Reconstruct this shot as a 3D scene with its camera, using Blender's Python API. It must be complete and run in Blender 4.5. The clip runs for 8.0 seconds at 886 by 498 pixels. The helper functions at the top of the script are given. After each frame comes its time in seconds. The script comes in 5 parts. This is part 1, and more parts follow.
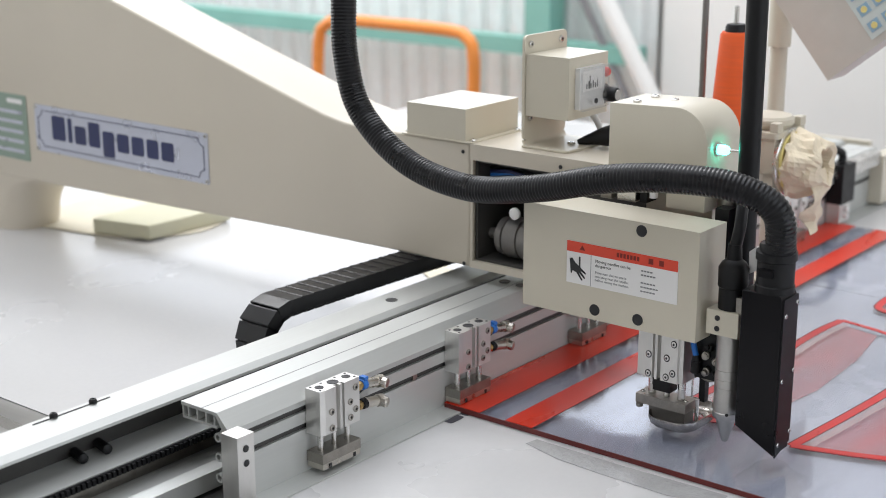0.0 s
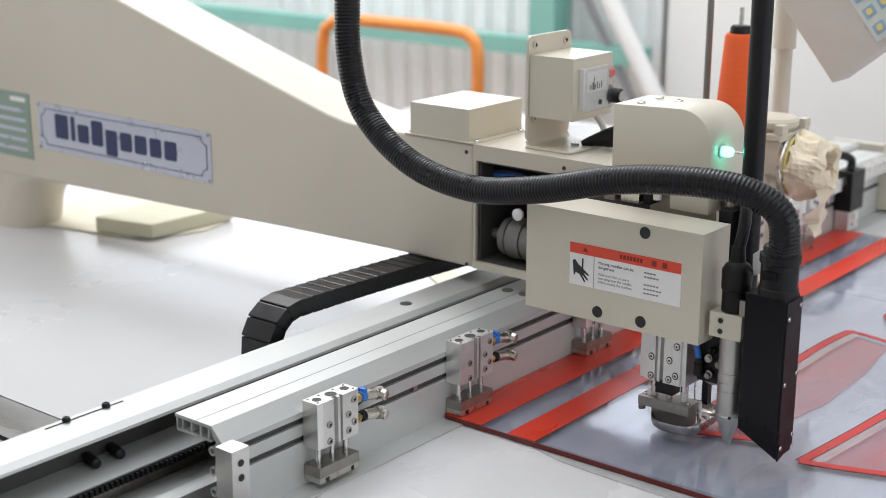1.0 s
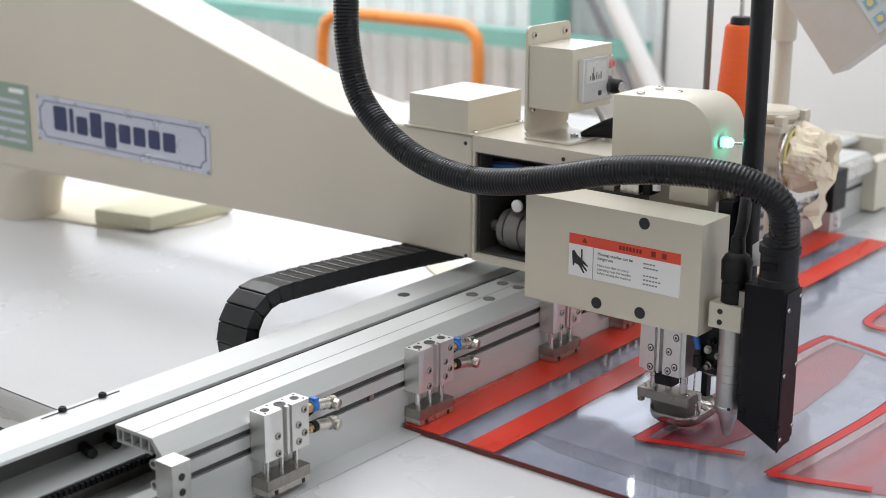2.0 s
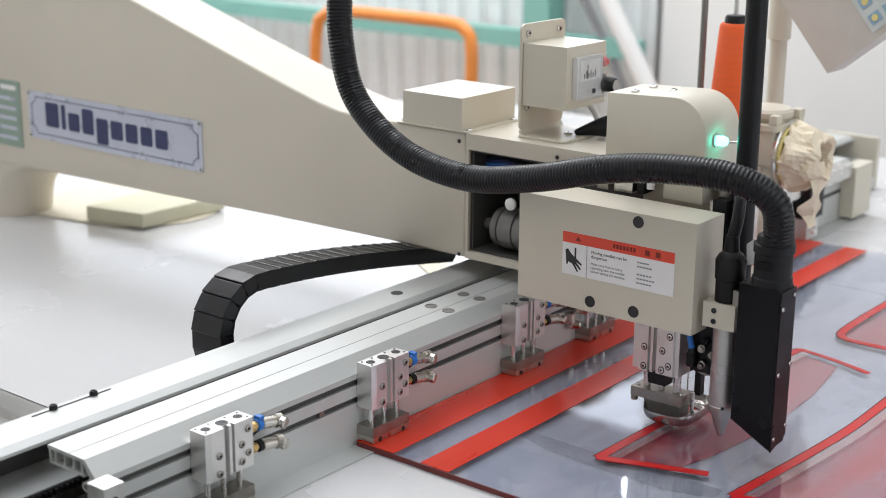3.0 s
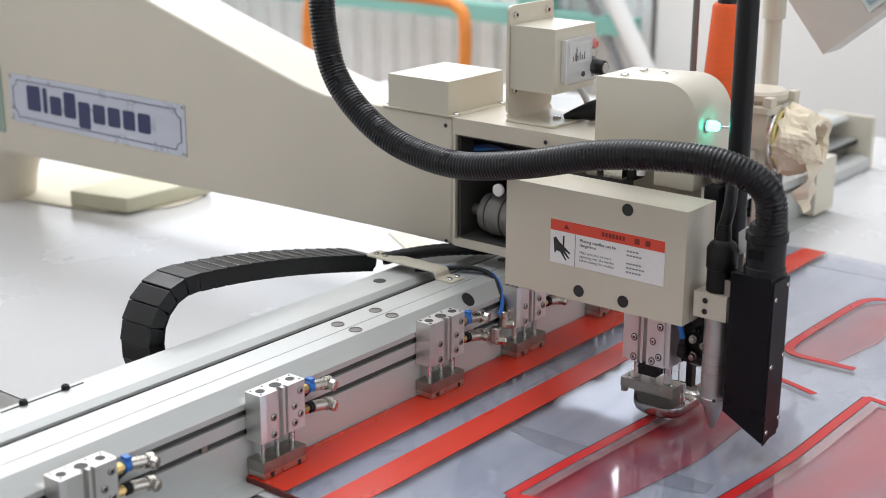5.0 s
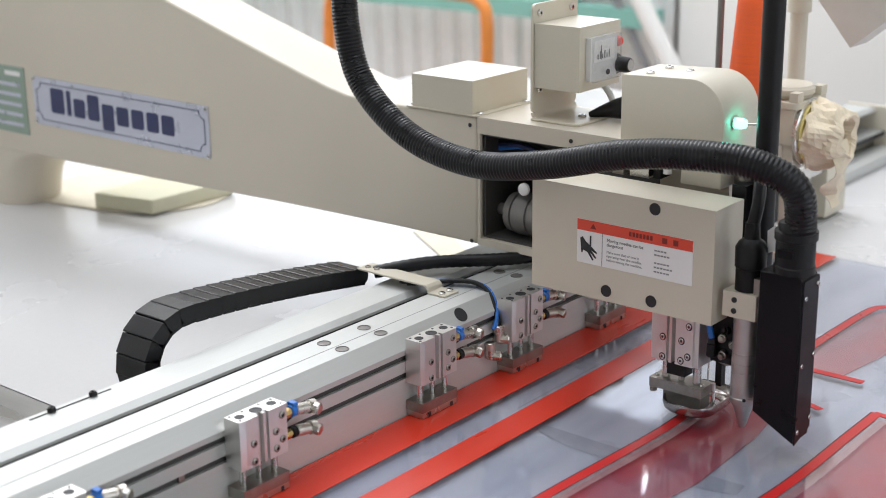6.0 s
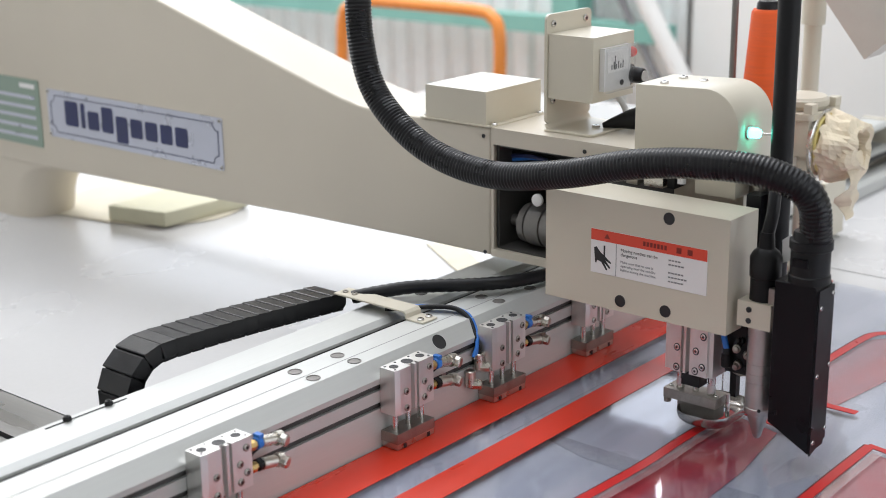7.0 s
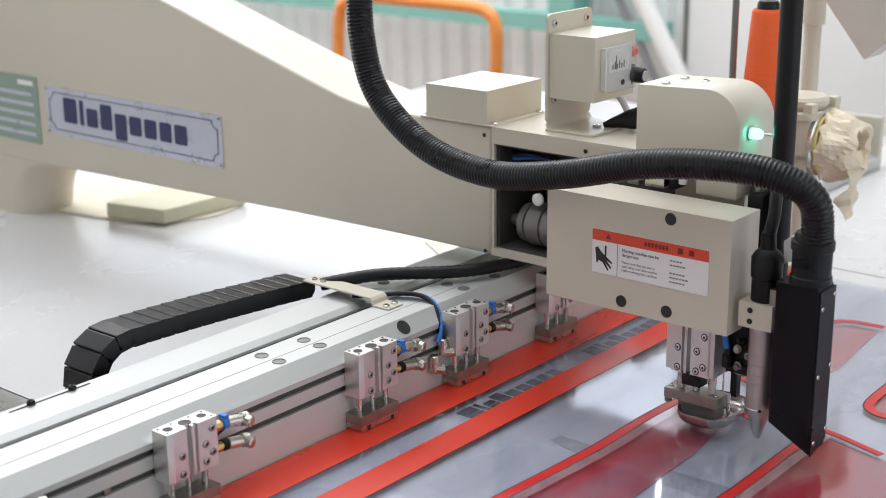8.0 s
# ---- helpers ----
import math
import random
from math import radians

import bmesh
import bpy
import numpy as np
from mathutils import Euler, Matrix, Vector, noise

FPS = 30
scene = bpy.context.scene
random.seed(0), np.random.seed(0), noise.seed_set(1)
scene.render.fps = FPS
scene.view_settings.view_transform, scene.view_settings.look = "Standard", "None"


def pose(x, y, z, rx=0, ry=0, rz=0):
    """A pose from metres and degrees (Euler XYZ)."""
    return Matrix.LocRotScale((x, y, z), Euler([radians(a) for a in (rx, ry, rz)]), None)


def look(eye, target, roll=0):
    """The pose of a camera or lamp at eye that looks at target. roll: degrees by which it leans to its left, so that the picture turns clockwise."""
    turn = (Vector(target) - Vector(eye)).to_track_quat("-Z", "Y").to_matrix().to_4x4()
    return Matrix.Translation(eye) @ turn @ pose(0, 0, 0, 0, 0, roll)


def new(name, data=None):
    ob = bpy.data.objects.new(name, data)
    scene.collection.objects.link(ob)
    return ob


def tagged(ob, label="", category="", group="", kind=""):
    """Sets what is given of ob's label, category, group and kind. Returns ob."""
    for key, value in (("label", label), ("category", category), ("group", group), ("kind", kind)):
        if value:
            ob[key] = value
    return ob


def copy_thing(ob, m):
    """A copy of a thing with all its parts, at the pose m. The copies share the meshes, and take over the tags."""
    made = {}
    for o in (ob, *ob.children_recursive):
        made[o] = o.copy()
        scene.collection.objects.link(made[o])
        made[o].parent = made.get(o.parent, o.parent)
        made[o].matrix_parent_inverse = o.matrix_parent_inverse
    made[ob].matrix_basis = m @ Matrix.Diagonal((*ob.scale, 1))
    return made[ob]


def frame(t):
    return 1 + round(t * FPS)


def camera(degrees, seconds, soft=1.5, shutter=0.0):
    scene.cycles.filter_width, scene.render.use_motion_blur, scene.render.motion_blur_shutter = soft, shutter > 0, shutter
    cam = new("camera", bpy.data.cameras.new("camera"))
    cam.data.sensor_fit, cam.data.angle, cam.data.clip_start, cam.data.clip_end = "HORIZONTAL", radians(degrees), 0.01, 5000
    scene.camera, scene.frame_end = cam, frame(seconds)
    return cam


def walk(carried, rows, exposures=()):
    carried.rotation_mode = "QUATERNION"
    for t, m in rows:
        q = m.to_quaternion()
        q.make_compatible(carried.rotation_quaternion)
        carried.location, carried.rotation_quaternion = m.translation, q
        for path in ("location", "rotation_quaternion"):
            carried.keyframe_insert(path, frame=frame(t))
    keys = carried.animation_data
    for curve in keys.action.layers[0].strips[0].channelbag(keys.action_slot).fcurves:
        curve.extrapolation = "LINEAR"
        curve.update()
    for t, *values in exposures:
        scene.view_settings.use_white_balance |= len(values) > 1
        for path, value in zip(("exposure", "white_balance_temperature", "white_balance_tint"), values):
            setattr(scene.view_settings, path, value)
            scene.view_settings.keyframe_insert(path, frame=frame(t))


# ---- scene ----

# ---------------------------------------------------------------- camera
cam = camera(34.5, 8.0, soft=0.95)
cam.data.dof.use_dof = True
cam.data.dof.focus_distance = 1.33
cam.data.dof.aperture_fstop = 6.3
PATH = [
    (0.00, look((-1.0961, -0.6622, 0.5411), (-0.1551, 0.0878, 0.2025), -0.12)),
    (0.50, look((-1.0955, -0.6620, 0.5390), (-0.1534, 0.0882, 0.2041), 0.15)),
    (1.00, look((-1.0923, -0.6602, 0.5408), (-0.1533, 0.0921, 0.2021), 0.15)),
    (2.50, look((-1.0891, -0.6602, 0.5328), (-0.1511, 0.0913, 0.1894), 0.22)),
    (3.00, look((-1.0856, -0.6567, 0.5328), (-0.1439, 0.0904, 0.1898), 0.46)),
    (3.10, look((-1.0818, -0.6570, 0.5329), (-0.1394, 0.0898, 0.1914), 0.47)),
    (3.20, look((-1.0781, -0.6573, 0.5330), (-0.1228, 0.0833, 0.2145), 1.37)),
    (3.30, look((-1.0743, -0.6576, 0.5331), (-0.1324, 0.0858, 0.1828), 0.28)),
    (3.40, look((-1.0706, -0.6579, 0.5332), (-0.1444, 0.0960, 0.1640), 0.08)),
    (3.50, look((-1.0668, -0.6581, 0.5333), (-0.1405, 0.0962, 0.1652), -0.13)),
    (3.60, look((-1.0659, -0.6562, 0.5334), (-0.1396, 0.0967, 0.1625), -0.17)),
    (3.70, look((-1.0649, -0.6542, 0.5334), (-0.1391, 0.0977, 0.1593), -0.22)),
    (3.80, look((-1.0640, -0.6522, 0.5335), (-0.1385, 0.0980, 0.1550), -0.26)),
    (3.90, look((-1.0630, -0.6502, 0.5336), (-0.1380, 0.0984, 0.1508), -0.31)),
    (4.00, look((-1.0620, -0.6483, 0.5336), (-0.1390, 0.1016, 0.1488), -0.36)),
    (4.10, look((-1.0609, -0.6482, 0.5341), (-0.1393, 0.1027, 0.1475), -0.42)),
    (4.20, look((-1.0597, -0.6481, 0.5346), (-0.1395, 0.1049, 0.1487), -0.49)),
    (4.30, look((-1.0585, -0.6480, 0.5351), (-0.1368, 0.1079, 0.1585), -0.56)),
    (4.40, look((-1.0573, -0.6479, 0.5356), (-0.1366, 0.1123, 0.1655), -0.63)),
    (4.50, look((-1.0561, -0.6478, 0.5361), (-0.1366, 0.1148, 0.1680), -0.69)),
    (4.60, look((-1.0549, -0.6473, 0.5359), (-0.1298, 0.1086, 0.1681), -0.50)),
    (4.70, look((-1.0536, -0.6468, 0.5358), (-0.1209, 0.1005, 0.1695), -0.32)),
    (4.80, look((-1.0524, -0.6463, 0.5357), (-0.1146, 0.0947, 0.1693), -0.12)),
    (4.90, look((-1.0511, -0.6458, 0.5355), (-0.1130, 0.0947, 0.1690), 0.07)),
    (5.00, look((-1.0499, -0.6453, 0.5354), (-0.1126, 0.0975, 0.1718), 0.26)),
    (5.20, look((-1.0513, -0.6403, 0.5368), (-0.1226, 0.1133, 0.1734), 0.40)),
    (6.30, look((-1.0435, -0.6378, 0.5424), (-0.1196, 0.1192, 0.1739), -0.86)),
    (6.50, look((-1.0458, -0.6382, 0.5398), (-0.1209, 0.1227, 0.1820), -0.95)),
    (7.00, look((-1.0468, -0.6370, 0.5337), (-0.1265, 0.1311, 0.1791), -0.73)),
    (7.50, look((-1.0515, -0.6340, 0.5361), (-0.1291, 0.1287, 0.1758), -0.51)),
    (8.00, look((-1.0512, -0.6308, 0.5385), (-0.1282, 0.1317, 0.1793), -0.51)),
]
walk(cam, PATH)

# ---------------------------------------------------------------- world and large lights
world = bpy.data.worlds.new("world")
world.use_nodes = True
sky = world.node_tree.nodes.new("ShaderNodeTexSky")
sky.sky_type, sky.sun_disc = "NISHITA", False
sky.sun_elevation, sky.sun_rotation = radians(48), radians(30)
world.node_tree.nodes["Background"].inputs["Strength"].default_value = 0.12
world.node_tree.links.new(sky.outputs[0], world.node_tree.nodes["Background"].inputs["Color"])
scene.world = world


def window_light(name, m, w, h, watts, colour=(0.965, 0.98, 1.0)):
    data = bpy.data.lights.new(name, "AREA")
    data.shape, data.size, data.size_y, data.energy, data.color = "RECTANGLE", w, h, watts, colour
    ob = new(name, data)
    ob.matrix_world = m
    return ob


window_light("window_light_north", look((2.17, 2.4, 1.22), (0.0, 2.4, 1.1)), 3.0, 1.5, 29)
window_light("window_light_south", look((0.2, -2.95, 1.05), (0.2, 0.0, 0.7)), 3.4, 1.5, 32)
window_light("window_light_west", look((0.2, 4.15, 1.05), (0.2, 0.0, 0.9)), 3.4, 1.5, 45)
# added fill lamp that brightens the rear wall; no known source there
window_light("rear_fill_light", look((1.35, 2.3, 2.56), (1.35, 2.3, 0.0)), 0.9, 2.2, 76)
window_light("roof_light", look((0.3, 0.6, 2.56), (0.3, 0.6, 0.0)), 3.0, 2.6, 75)
scene.view_settings.exposure = -0.25


# ---------------------------------------------------------------- materials
def mat(name, colour, rough=0.5, metal=0.0, vary=0.06, scale=40.0, grain=600.0, bump=0.0, streak=None, coat=0.0,
        rough_vary=0.08, emit=None, spec=0.5):
    m = bpy.data.materials.new(name)
    m.use_nodes = True
    nt = m.node_tree
    b = nt.nodes["Principled BSDF"]
    b.inputs["Metallic"].default_value = metal
    b.inputs["Coat Weight"].default_value = coat
    b.inputs["Specular IOR Level"].default_value = spec
    tc = nt.nodes.new("ShaderNodeTexCoord")
    mp = nt.nodes.new("ShaderNodeMapping")
    mp.inputs["Scale"].default_value = streak or (1, 1, 1)
    nt.links.new(tc.outputs["Object"], mp.inputs[0])
    n1 = nt.nodes.new("ShaderNodeTexNoise")
    n1.inputs["Scale"].default_value, n1.inputs["Detail"].default_value = scale, 5
    n2 = nt.nodes.new("ShaderNodeTexNoise")
    n2.inputs["Scale"].default_value, n2.inputs["Detail"].default_value = grain, 2
    for n in (n1, n2):
        nt.links.new(mp.outputs[0], n.inputs["Vector"])
    add = nt.nodes.new("ShaderNodeMath")
    add.operation = "MULTIPLY_ADD"
    add.inputs[1].default_value = 0.35
    nt.links.new(n2.outputs["Fac"], add.inputs[0])
    nt.links.new(n1.outputs["Fac"], add.inputs[2])
    ramp = nt.nodes.new("ShaderNodeMapRange")
    ramp.inputs["From Min"].default_value, ramp.inputs["From Max"].default_value = 0.40, 0.95
    ramp.inputs["To Min"].default_value, ramp.inputs["To Max"].default_value = 1 - vary, 1 + vary
    nt.links.new(add.outputs[0], ramp.inputs["Value"])
    mix = nt.nodes.new("ShaderNodeVectorMath")
    mix.operation = "SCALE"
    mix.inputs[0].default_value = colour
    nt.links.new(ramp.outputs[0], mix.inputs["Scale"])
    nt.links.new(mix.outputs[0], b.inputs["Base Color"])
    rr = nt.nodes.new("ShaderNodeMapRange")
    rr.inputs["From Min"].default_value, rr.inputs["From Max"].default_value = 0.3, 0.7
    rr.inputs["To Min"].default_value, rr.inputs["To Max"].default_value = max(0.02, rough - rough_vary), rough + rough_vary
    nt.links.new(n1.outputs["Fac"], rr.inputs["Value"])
    nt.links.new(rr.outputs[0], b.inputs["Roughness"])
    if bump:
        bp = nt.nodes.new("ShaderNodeBump")
        bp.inputs["Strength"].default_value, bp.inputs["Distance"].default_value = bump, 0.001
        nt.links.new(n2.outputs["Fac"], bp.inputs["Height"])
        nt.links.new(bp.outputs[0], b.inputs["Normal"])
    if emit:
        b.inputs["Emission Color"].default_value = (*emit[:3], 1)
        b.inputs["Emission Strength"].default_value = emit[3]
    return m


CREAM = mat("cream_powder_coat", (0.60, 0.555, 0.455), 0.38, vary=0.035, scale=9, grain=900, bump=0.10, coat=0.15)
CREAM_B = mat("cream_casting_paint", (0.60, 0.545, 0.455), 0.42, vary=0.04, scale=6, grain=700, bump=0.14)
TABLE = mat("white_laminate", (0.585, 0.58, 0.58), 0.27, vary=0.04, scale=4, grain=160, rough_vary=0.02, coat=0.0)
ALU = mat("anodised_aluminium", (0.565, 0.575, 0.560), 0.44, metal=0.40, vary=0.055, scale=16, grain=420, streak=(0.04, 1, 1), rough_vary=0.06)
ALU_B = mat("machined_aluminium", (0.70, 0.69, 0.67), 0.36, metal=0.85, vary=0.06, scale=60, grain=700, streak=(1, 1, 0.2), rough_vary=0.08)
STEEL = mat("bright_steel", (0.62, 0.61, 0.59), 0.24, metal=1.0, vary=0.06, scale=60, grain=500)
FOOT_STEEL = mat("polished_foot_steel", (0.42, 0.40, 0.38), 0.18, metal=1.0, vary=0.1, scale=60, grain=500)
STEEL_D = mat("worn_steel", (0.33, 0.31, 0.28), 0.36, metal=1.0, vary=0.18, scale=90, grain=700, bump=0.1)
PLATE_STEEL = mat("brushed_steel_plate", (0.27, 0.27, 0.265), 0.30, metal=0.9, vary=0.08, scale=25, grain=300, streak=(1, 0.08, 1))
BLACK = mat("black_plastic", (0.005, 0.005, 0.006), 0.45, vary=0.2, scale=60, grain=500, bump=0.05, spec=0.32)
HOSE = mat("black_hose_rubber", (0.005, 0.005, 0.0065), 0.30, vary=0.25, scale=30, grain=400, bump=0.04, spec=0.32)
CHAIN = mat("black_chain_nylon", (0.008, 0.008, 0.0095), 0.36, vary=0.2, scale=50, grain=500, bump=0.08, spec=0.45)
BLACK_M = mat("black_anodised_metal", (0.004, 0.0035, 0.005), 0.34, metal=0.0, vary=0.12, scale=30, grain=500, spec=0.22)
PEN = mat("turned_steel_barrel", (0.50, 0.49, 0.47), 0.36, metal=0.9, vary=0.08, scale=70, grain=500)
DULL = mat("dull_grey_steel", (0.20, 0.19, 0.18), 0.45, metal=0.6, vary=0.12, scale=60)
# dark inner walls, with the shade of closed cavities put into the colour
DARK = mat("dark_wall_and_shade", (0.05, 0.048, 0.045), 0.6, vary=0.2, scale=40)
BRASS = mat("brass", (0.55, 0.38, 0.16), 0.3, metal=1.0, vary=0.1)
NICKEL = mat("nickel_fitting", (0.55, 0.52, 0.47), 0.3, metal=1.0, vary=0.12, scale=80)
BLUE = mat("blue_plastic", (0.02, 0.16, 0.55), 0.35, vary=0.1)
CUT_RED = mat("red_slot", (0.56, 0.010, 0.010), 0.35, vary=0.1, scale=30)
RED_TAPE = mat("red_vinyl_tape", (0.60, 0.032, 0.011), 0.30, vary=0.10, scale=14, grain=90, rough_vary=0.1, streak=(0.25, 1, 1))
RED_CLOTH = mat("red_fabric", (0.50, 0.024, 0.034), 0.8, vary=0.12, scale=20, grain=900, bump=0.06)
SLOT_DARK = mat("slot_shadow_and_seam", (0.12, 0.012, 0.010), 0.5, vary=0.2)
PAPER = mat("white_label", (0.80, 0.79, 0.78), 0.45, vary=0.02)
LABEL_RED = mat("label_red", (0.72, 0.07, 0.035), 0.42, vary=0.03)
LABEL_DARK = mat("label_dark_red", (0.22, 0.02, 0.012), 0.5, vary=0.05)
INK = mat("black_ink", (0.02, 0.02, 0.022), 0.5, vary=0.1)
INK_GREY = mat("grey_ink", (0.22, 0.22, 0.23), 0.5, vary=0.1)
INK_SOFT = mat("soft_black_print", (0.07, 0.07, 0.085), 0.5, vary=0.3, scale=60, grain=300)
NAVY = mat("navy_print", (0.02, 0.028, 0.10), 0.4, vary=0.1)
PLATE = mat("satin_name_plate", (0.55, 0.57, 0.66), 0.32, metal=0.35, vary=0.03, grain=500)
GREENPLATE = mat("pale_green_plate", (0.25, 0.33, 0.27), 0.4, vary=0.05)
ORANGE = mat("orange_thread", (0.80, 0.105, 0.012), 0.6, vary=0.08, scale=30, grain=1500, bump=0.4, streak=(1, 1, 14))
ORANGE_P = mat("orange_enamel", (0.80, 0.27, 0.05), 0.35, vary=0.05)
TEAL = mat("teal_enamel", (0.22, 0.47, 0.41), 0.45, vary=0.08, scale=8)
WALLM = mat("white_wall_paint", (0.80, 0.79, 0.77), 0.8, vary=0.05, scale=3, grain=200, bump=0.15)
WALL_GREY = mat("grey_beige_wall_paint", (0.64, 0.625, 0.595), 0.8, vary=0.05, scale=3, grain=200, bump=0.15)
CORR = mat("galvanised_sheet", (0.80, 0.81, 0.81), 0.5, metal=0.0, vary=0.10, scale=5, grain=60)
FLOORM = mat("concrete_floor", (0.33, 0.32, 0.30), 0.55, vary=0.12, scale=4, grain=60, bump=0.1)
CLEAR_TAPE = mat("crinkled_clear_tape", (0.43, 0.43, 0.43), 0.10, vary=0.10, scale=45, grain=200, bump=1.0, rough_vary=0.09)
TAPE = mat("masking_tape", (0.80, 0.70, 0.53), 0.65, vary=0.10, scale=30, grain=300, bump=0.3)
FOAM = mat("cream_foam_board", (0.62, 0.60, 0.45), 0.75, vary=0.05, scale=30, grain=400, bump=0.3)
CLOTH = mat("cream_lining_cloth", (0.70, 0.65, 0.53), 0.85, vary=0.08, scale=25, grain=700, bump=0.3)
PANELM = mat("beige_control_housing", (0.58, 0.55, 0.50), 0.5, vary=0.04, grain=700, bump=0.1)
KEYPAD = mat("pale_keypad", (0.62, 0.68, 0.66), 0.4, vary=0.03)
KEYBLUE = mat("pale_blue_key", (0.30, 0.46, 0.60), 0.4, vary=0.05)
YELLOW = mat("yellow_button", (0.78, 0.66, 0.25), 0.4, vary=0.05)
REDB = mat("red_button", (0.65, 0.03, 0.02), 0.3, vary=0.05)
METER = mat("meter_face", (0.70, 0.70, 0.70), 0.2, vary=0.03, coat=0.5)
LED = mat("green_led", (0.15, 0.9, 0.6), 0.3, emit=(0.06, 1.0, 0.72, 16.0))
LAMP = mat("white_led", (0.9, 0.9, 0.95), 0.3, emit=(0.92, 0.94, 1.0, 6.0))


def clear_material(name, tint, body, haze, rough, streaks=(1, 1, 1), scale=9.0, wave=0.0):
    """Clear plastic: mostly lets light straight through, partly scatters in hazy streaks, and shines by Fresnel."""
    m = mat(name, body, 0.6, vary=0.10, scale=7, grain=60)
    nt = m.node_tree
    tr = nt.nodes.new("ShaderNodeBsdfTransparent")
    tr.inputs[0].default_value = (*tint, 1)
    tc = nt.nodes.new("ShaderNodeTexCoord")
    mp = nt.nodes.new("ShaderNodeMapping")
    mp.inputs["Scale"].default_value = streaks
    n = nt.nodes.new("ShaderNodeTexNoise")
    n.inputs["Scale"].default_value, n.inputs["Detail"].default_value, n.inputs["Distortion"].default_value = scale, 5, 0.6
    nt.links.new(tc.outputs["Object"], mp.inputs[0])
    nt.links.new(mp.outputs[0], n.inputs["Vector"])
    mr = nt.nodes.new("ShaderNodeMapRange")
    mr.inputs["From Min"].default_value, mr.inputs["From Max"].default_value = 0.40, 0.64
    mr.inputs["To Min"].default_value, mr.inputs["To Max"].default_value = haze
    nt.links.new(n.outputs["Fac"], mr.inputs["Value"])
    mx = nt.nodes.new("ShaderNodeMixShader")
    nt.links.new(mr.outputs[0], mx.inputs[0])
    nt.links.new(tr.outputs[0], mx.inputs[1])
    nt.links.new(nt.nodes["Principled BSDF"].outputs[0], mx.inputs[2])
    gl = nt.nodes.new("ShaderNodeBsdfGlossy")
    gl.inputs["Roughness"].default_value = rough
    if wave:
        soft_n = nt.nodes.new("ShaderNodeTexNoise")
        soft_n.inputs["Scale"].default_value, soft_n.inputs["Detail"].default_value = 28.0, 1
        nt.links.new(tc.outputs["Object"], soft_n.inputs["Vector"])
        bp = nt.nodes.new("ShaderNodeBump")
        bp.inputs["Strength"].default_value, bp.inputs["Distance"].default_value = wave, 0.001
        nt.links.new(soft_n.outputs["Fac"], bp.inputs["Height"])
        nt.links.new(bp.outputs[0], gl.inputs["Normal"])
    lw = nt.nodes.new("ShaderNodeLayerWeight")
    lw.inputs["Blend"].default_value = 0.5
    pw = nt.nodes.new("ShaderNodeMath")
    pw.operation, pw.inputs[1].default_value = "POWER", 3.2
    nt.links.new(lw.outputs["Facing"], pw.inputs[0])
    fr = nt.nodes.new("ShaderNodeMapRange")
    fr.inputs["To Min"].default_value, fr.inputs["To Max"].default_value = 0.030, 0.75
    nt.links.new(pw.outputs[0], fr.inputs["Value"])
    top = nt.nodes.new("ShaderNodeMixShader")
    nt.links.new(fr.outputs[0], top.inputs[0])
    nt.links.new(mx.outputs[0], top.inputs[1])
    nt.links.new(gl.outputs[0], top.inputs[2])
    nt.links.new(top.outputs[0], nt.nodes["Material Output"].inputs[0])
    return m


CLEAR = clear_material("hazy_clear_sheet", (0.925, 0.94, 0.985), (0.36, 0.40, 0.52), (0.0, 0.13), 0.085, (2.0, 11, 1), 1.6, 0.35)
FROST = clear_material("frosted_edge_strip", (0.95, 0.93, 0.94), (0.78, 0.52, 0.55), (0.14, 0.24), 0.06)
LENS = clear_material("clear_meter_cover", (0.97, 0.97, 0.97), (0.7, 0.7, 0.7), (0.02, 0.12), 0.05)


# ---------------------------------------------------------------- mesh helpers
def part(name, bm, material, parent=None, label="", smooth=False):
    me = bpy.data.meshes.new(name)
    bmesh.ops.recalc_face_normals(bm, faces=bm.faces)
    bm.to_mesh(me)
    bm.free()
    me.materials.append(material)
    if smooth:
        for p in me.polygons:
            p.use_smooth = True
        me.set_sharp_from_angle(angle=radians(40))
    ob = new(name, me)
    if parent is not None:
        ob.parent = parent
    if label:
        ob["label"] = label
    return ob


def again(ob, m, parent=None):
    """The same piece once more, sharing its mesh."""
    o = ob.copy()
    scene.collection.objects.link(o)
    o.matrix_basis = m
    if parent is not None:
        o.parent = parent
    return o


def thing(name, label, category, m=None, group=""):
    ob = new(name)
    ob.empty_display_size = 0.02
    if m is not None:
        ob.matrix_basis = m
    return tagged(ob, label, category, group)


def bevel(bm, r, seg=2):
    if r > 0:
        edges = [e for e in bm.edges if len(e.link_faces) == 2 and e.calc_face_angle(0) > radians(30)]
        bmesh.ops.bevel(bm, geom=edges, offset=r, segments=seg, profile=0.5, affect="EDGES", clamp_overlap=True)
    return bm


def add_box(bm, x0, x1, y0, y1, z0, z1):
    v = [bm.verts.new(p) for p in ((x0, y0, z0), (x1, y0, z0), (x1, y1, z0), (x0, y1, z0),
                                   (x0, y0, z1), (x1, y0, z1), (x1, y1, z1), (x0, y1, z1))]
    for f in ((3, 2, 1, 0), (4, 5, 6, 7), (0, 1, 5, 4), (1, 2, 6, 5), (2, 3, 7, 6), (3, 0, 4, 7)):
        bm.faces.new([v[i] for i in f])
    return bm


def box(x0, x1, y0, y1, z0, z1, r=0.0, seg=2):
    return bevel(add_box(bmesh.new(), x0, x1, y0, y1, z0, z1), r, seg)


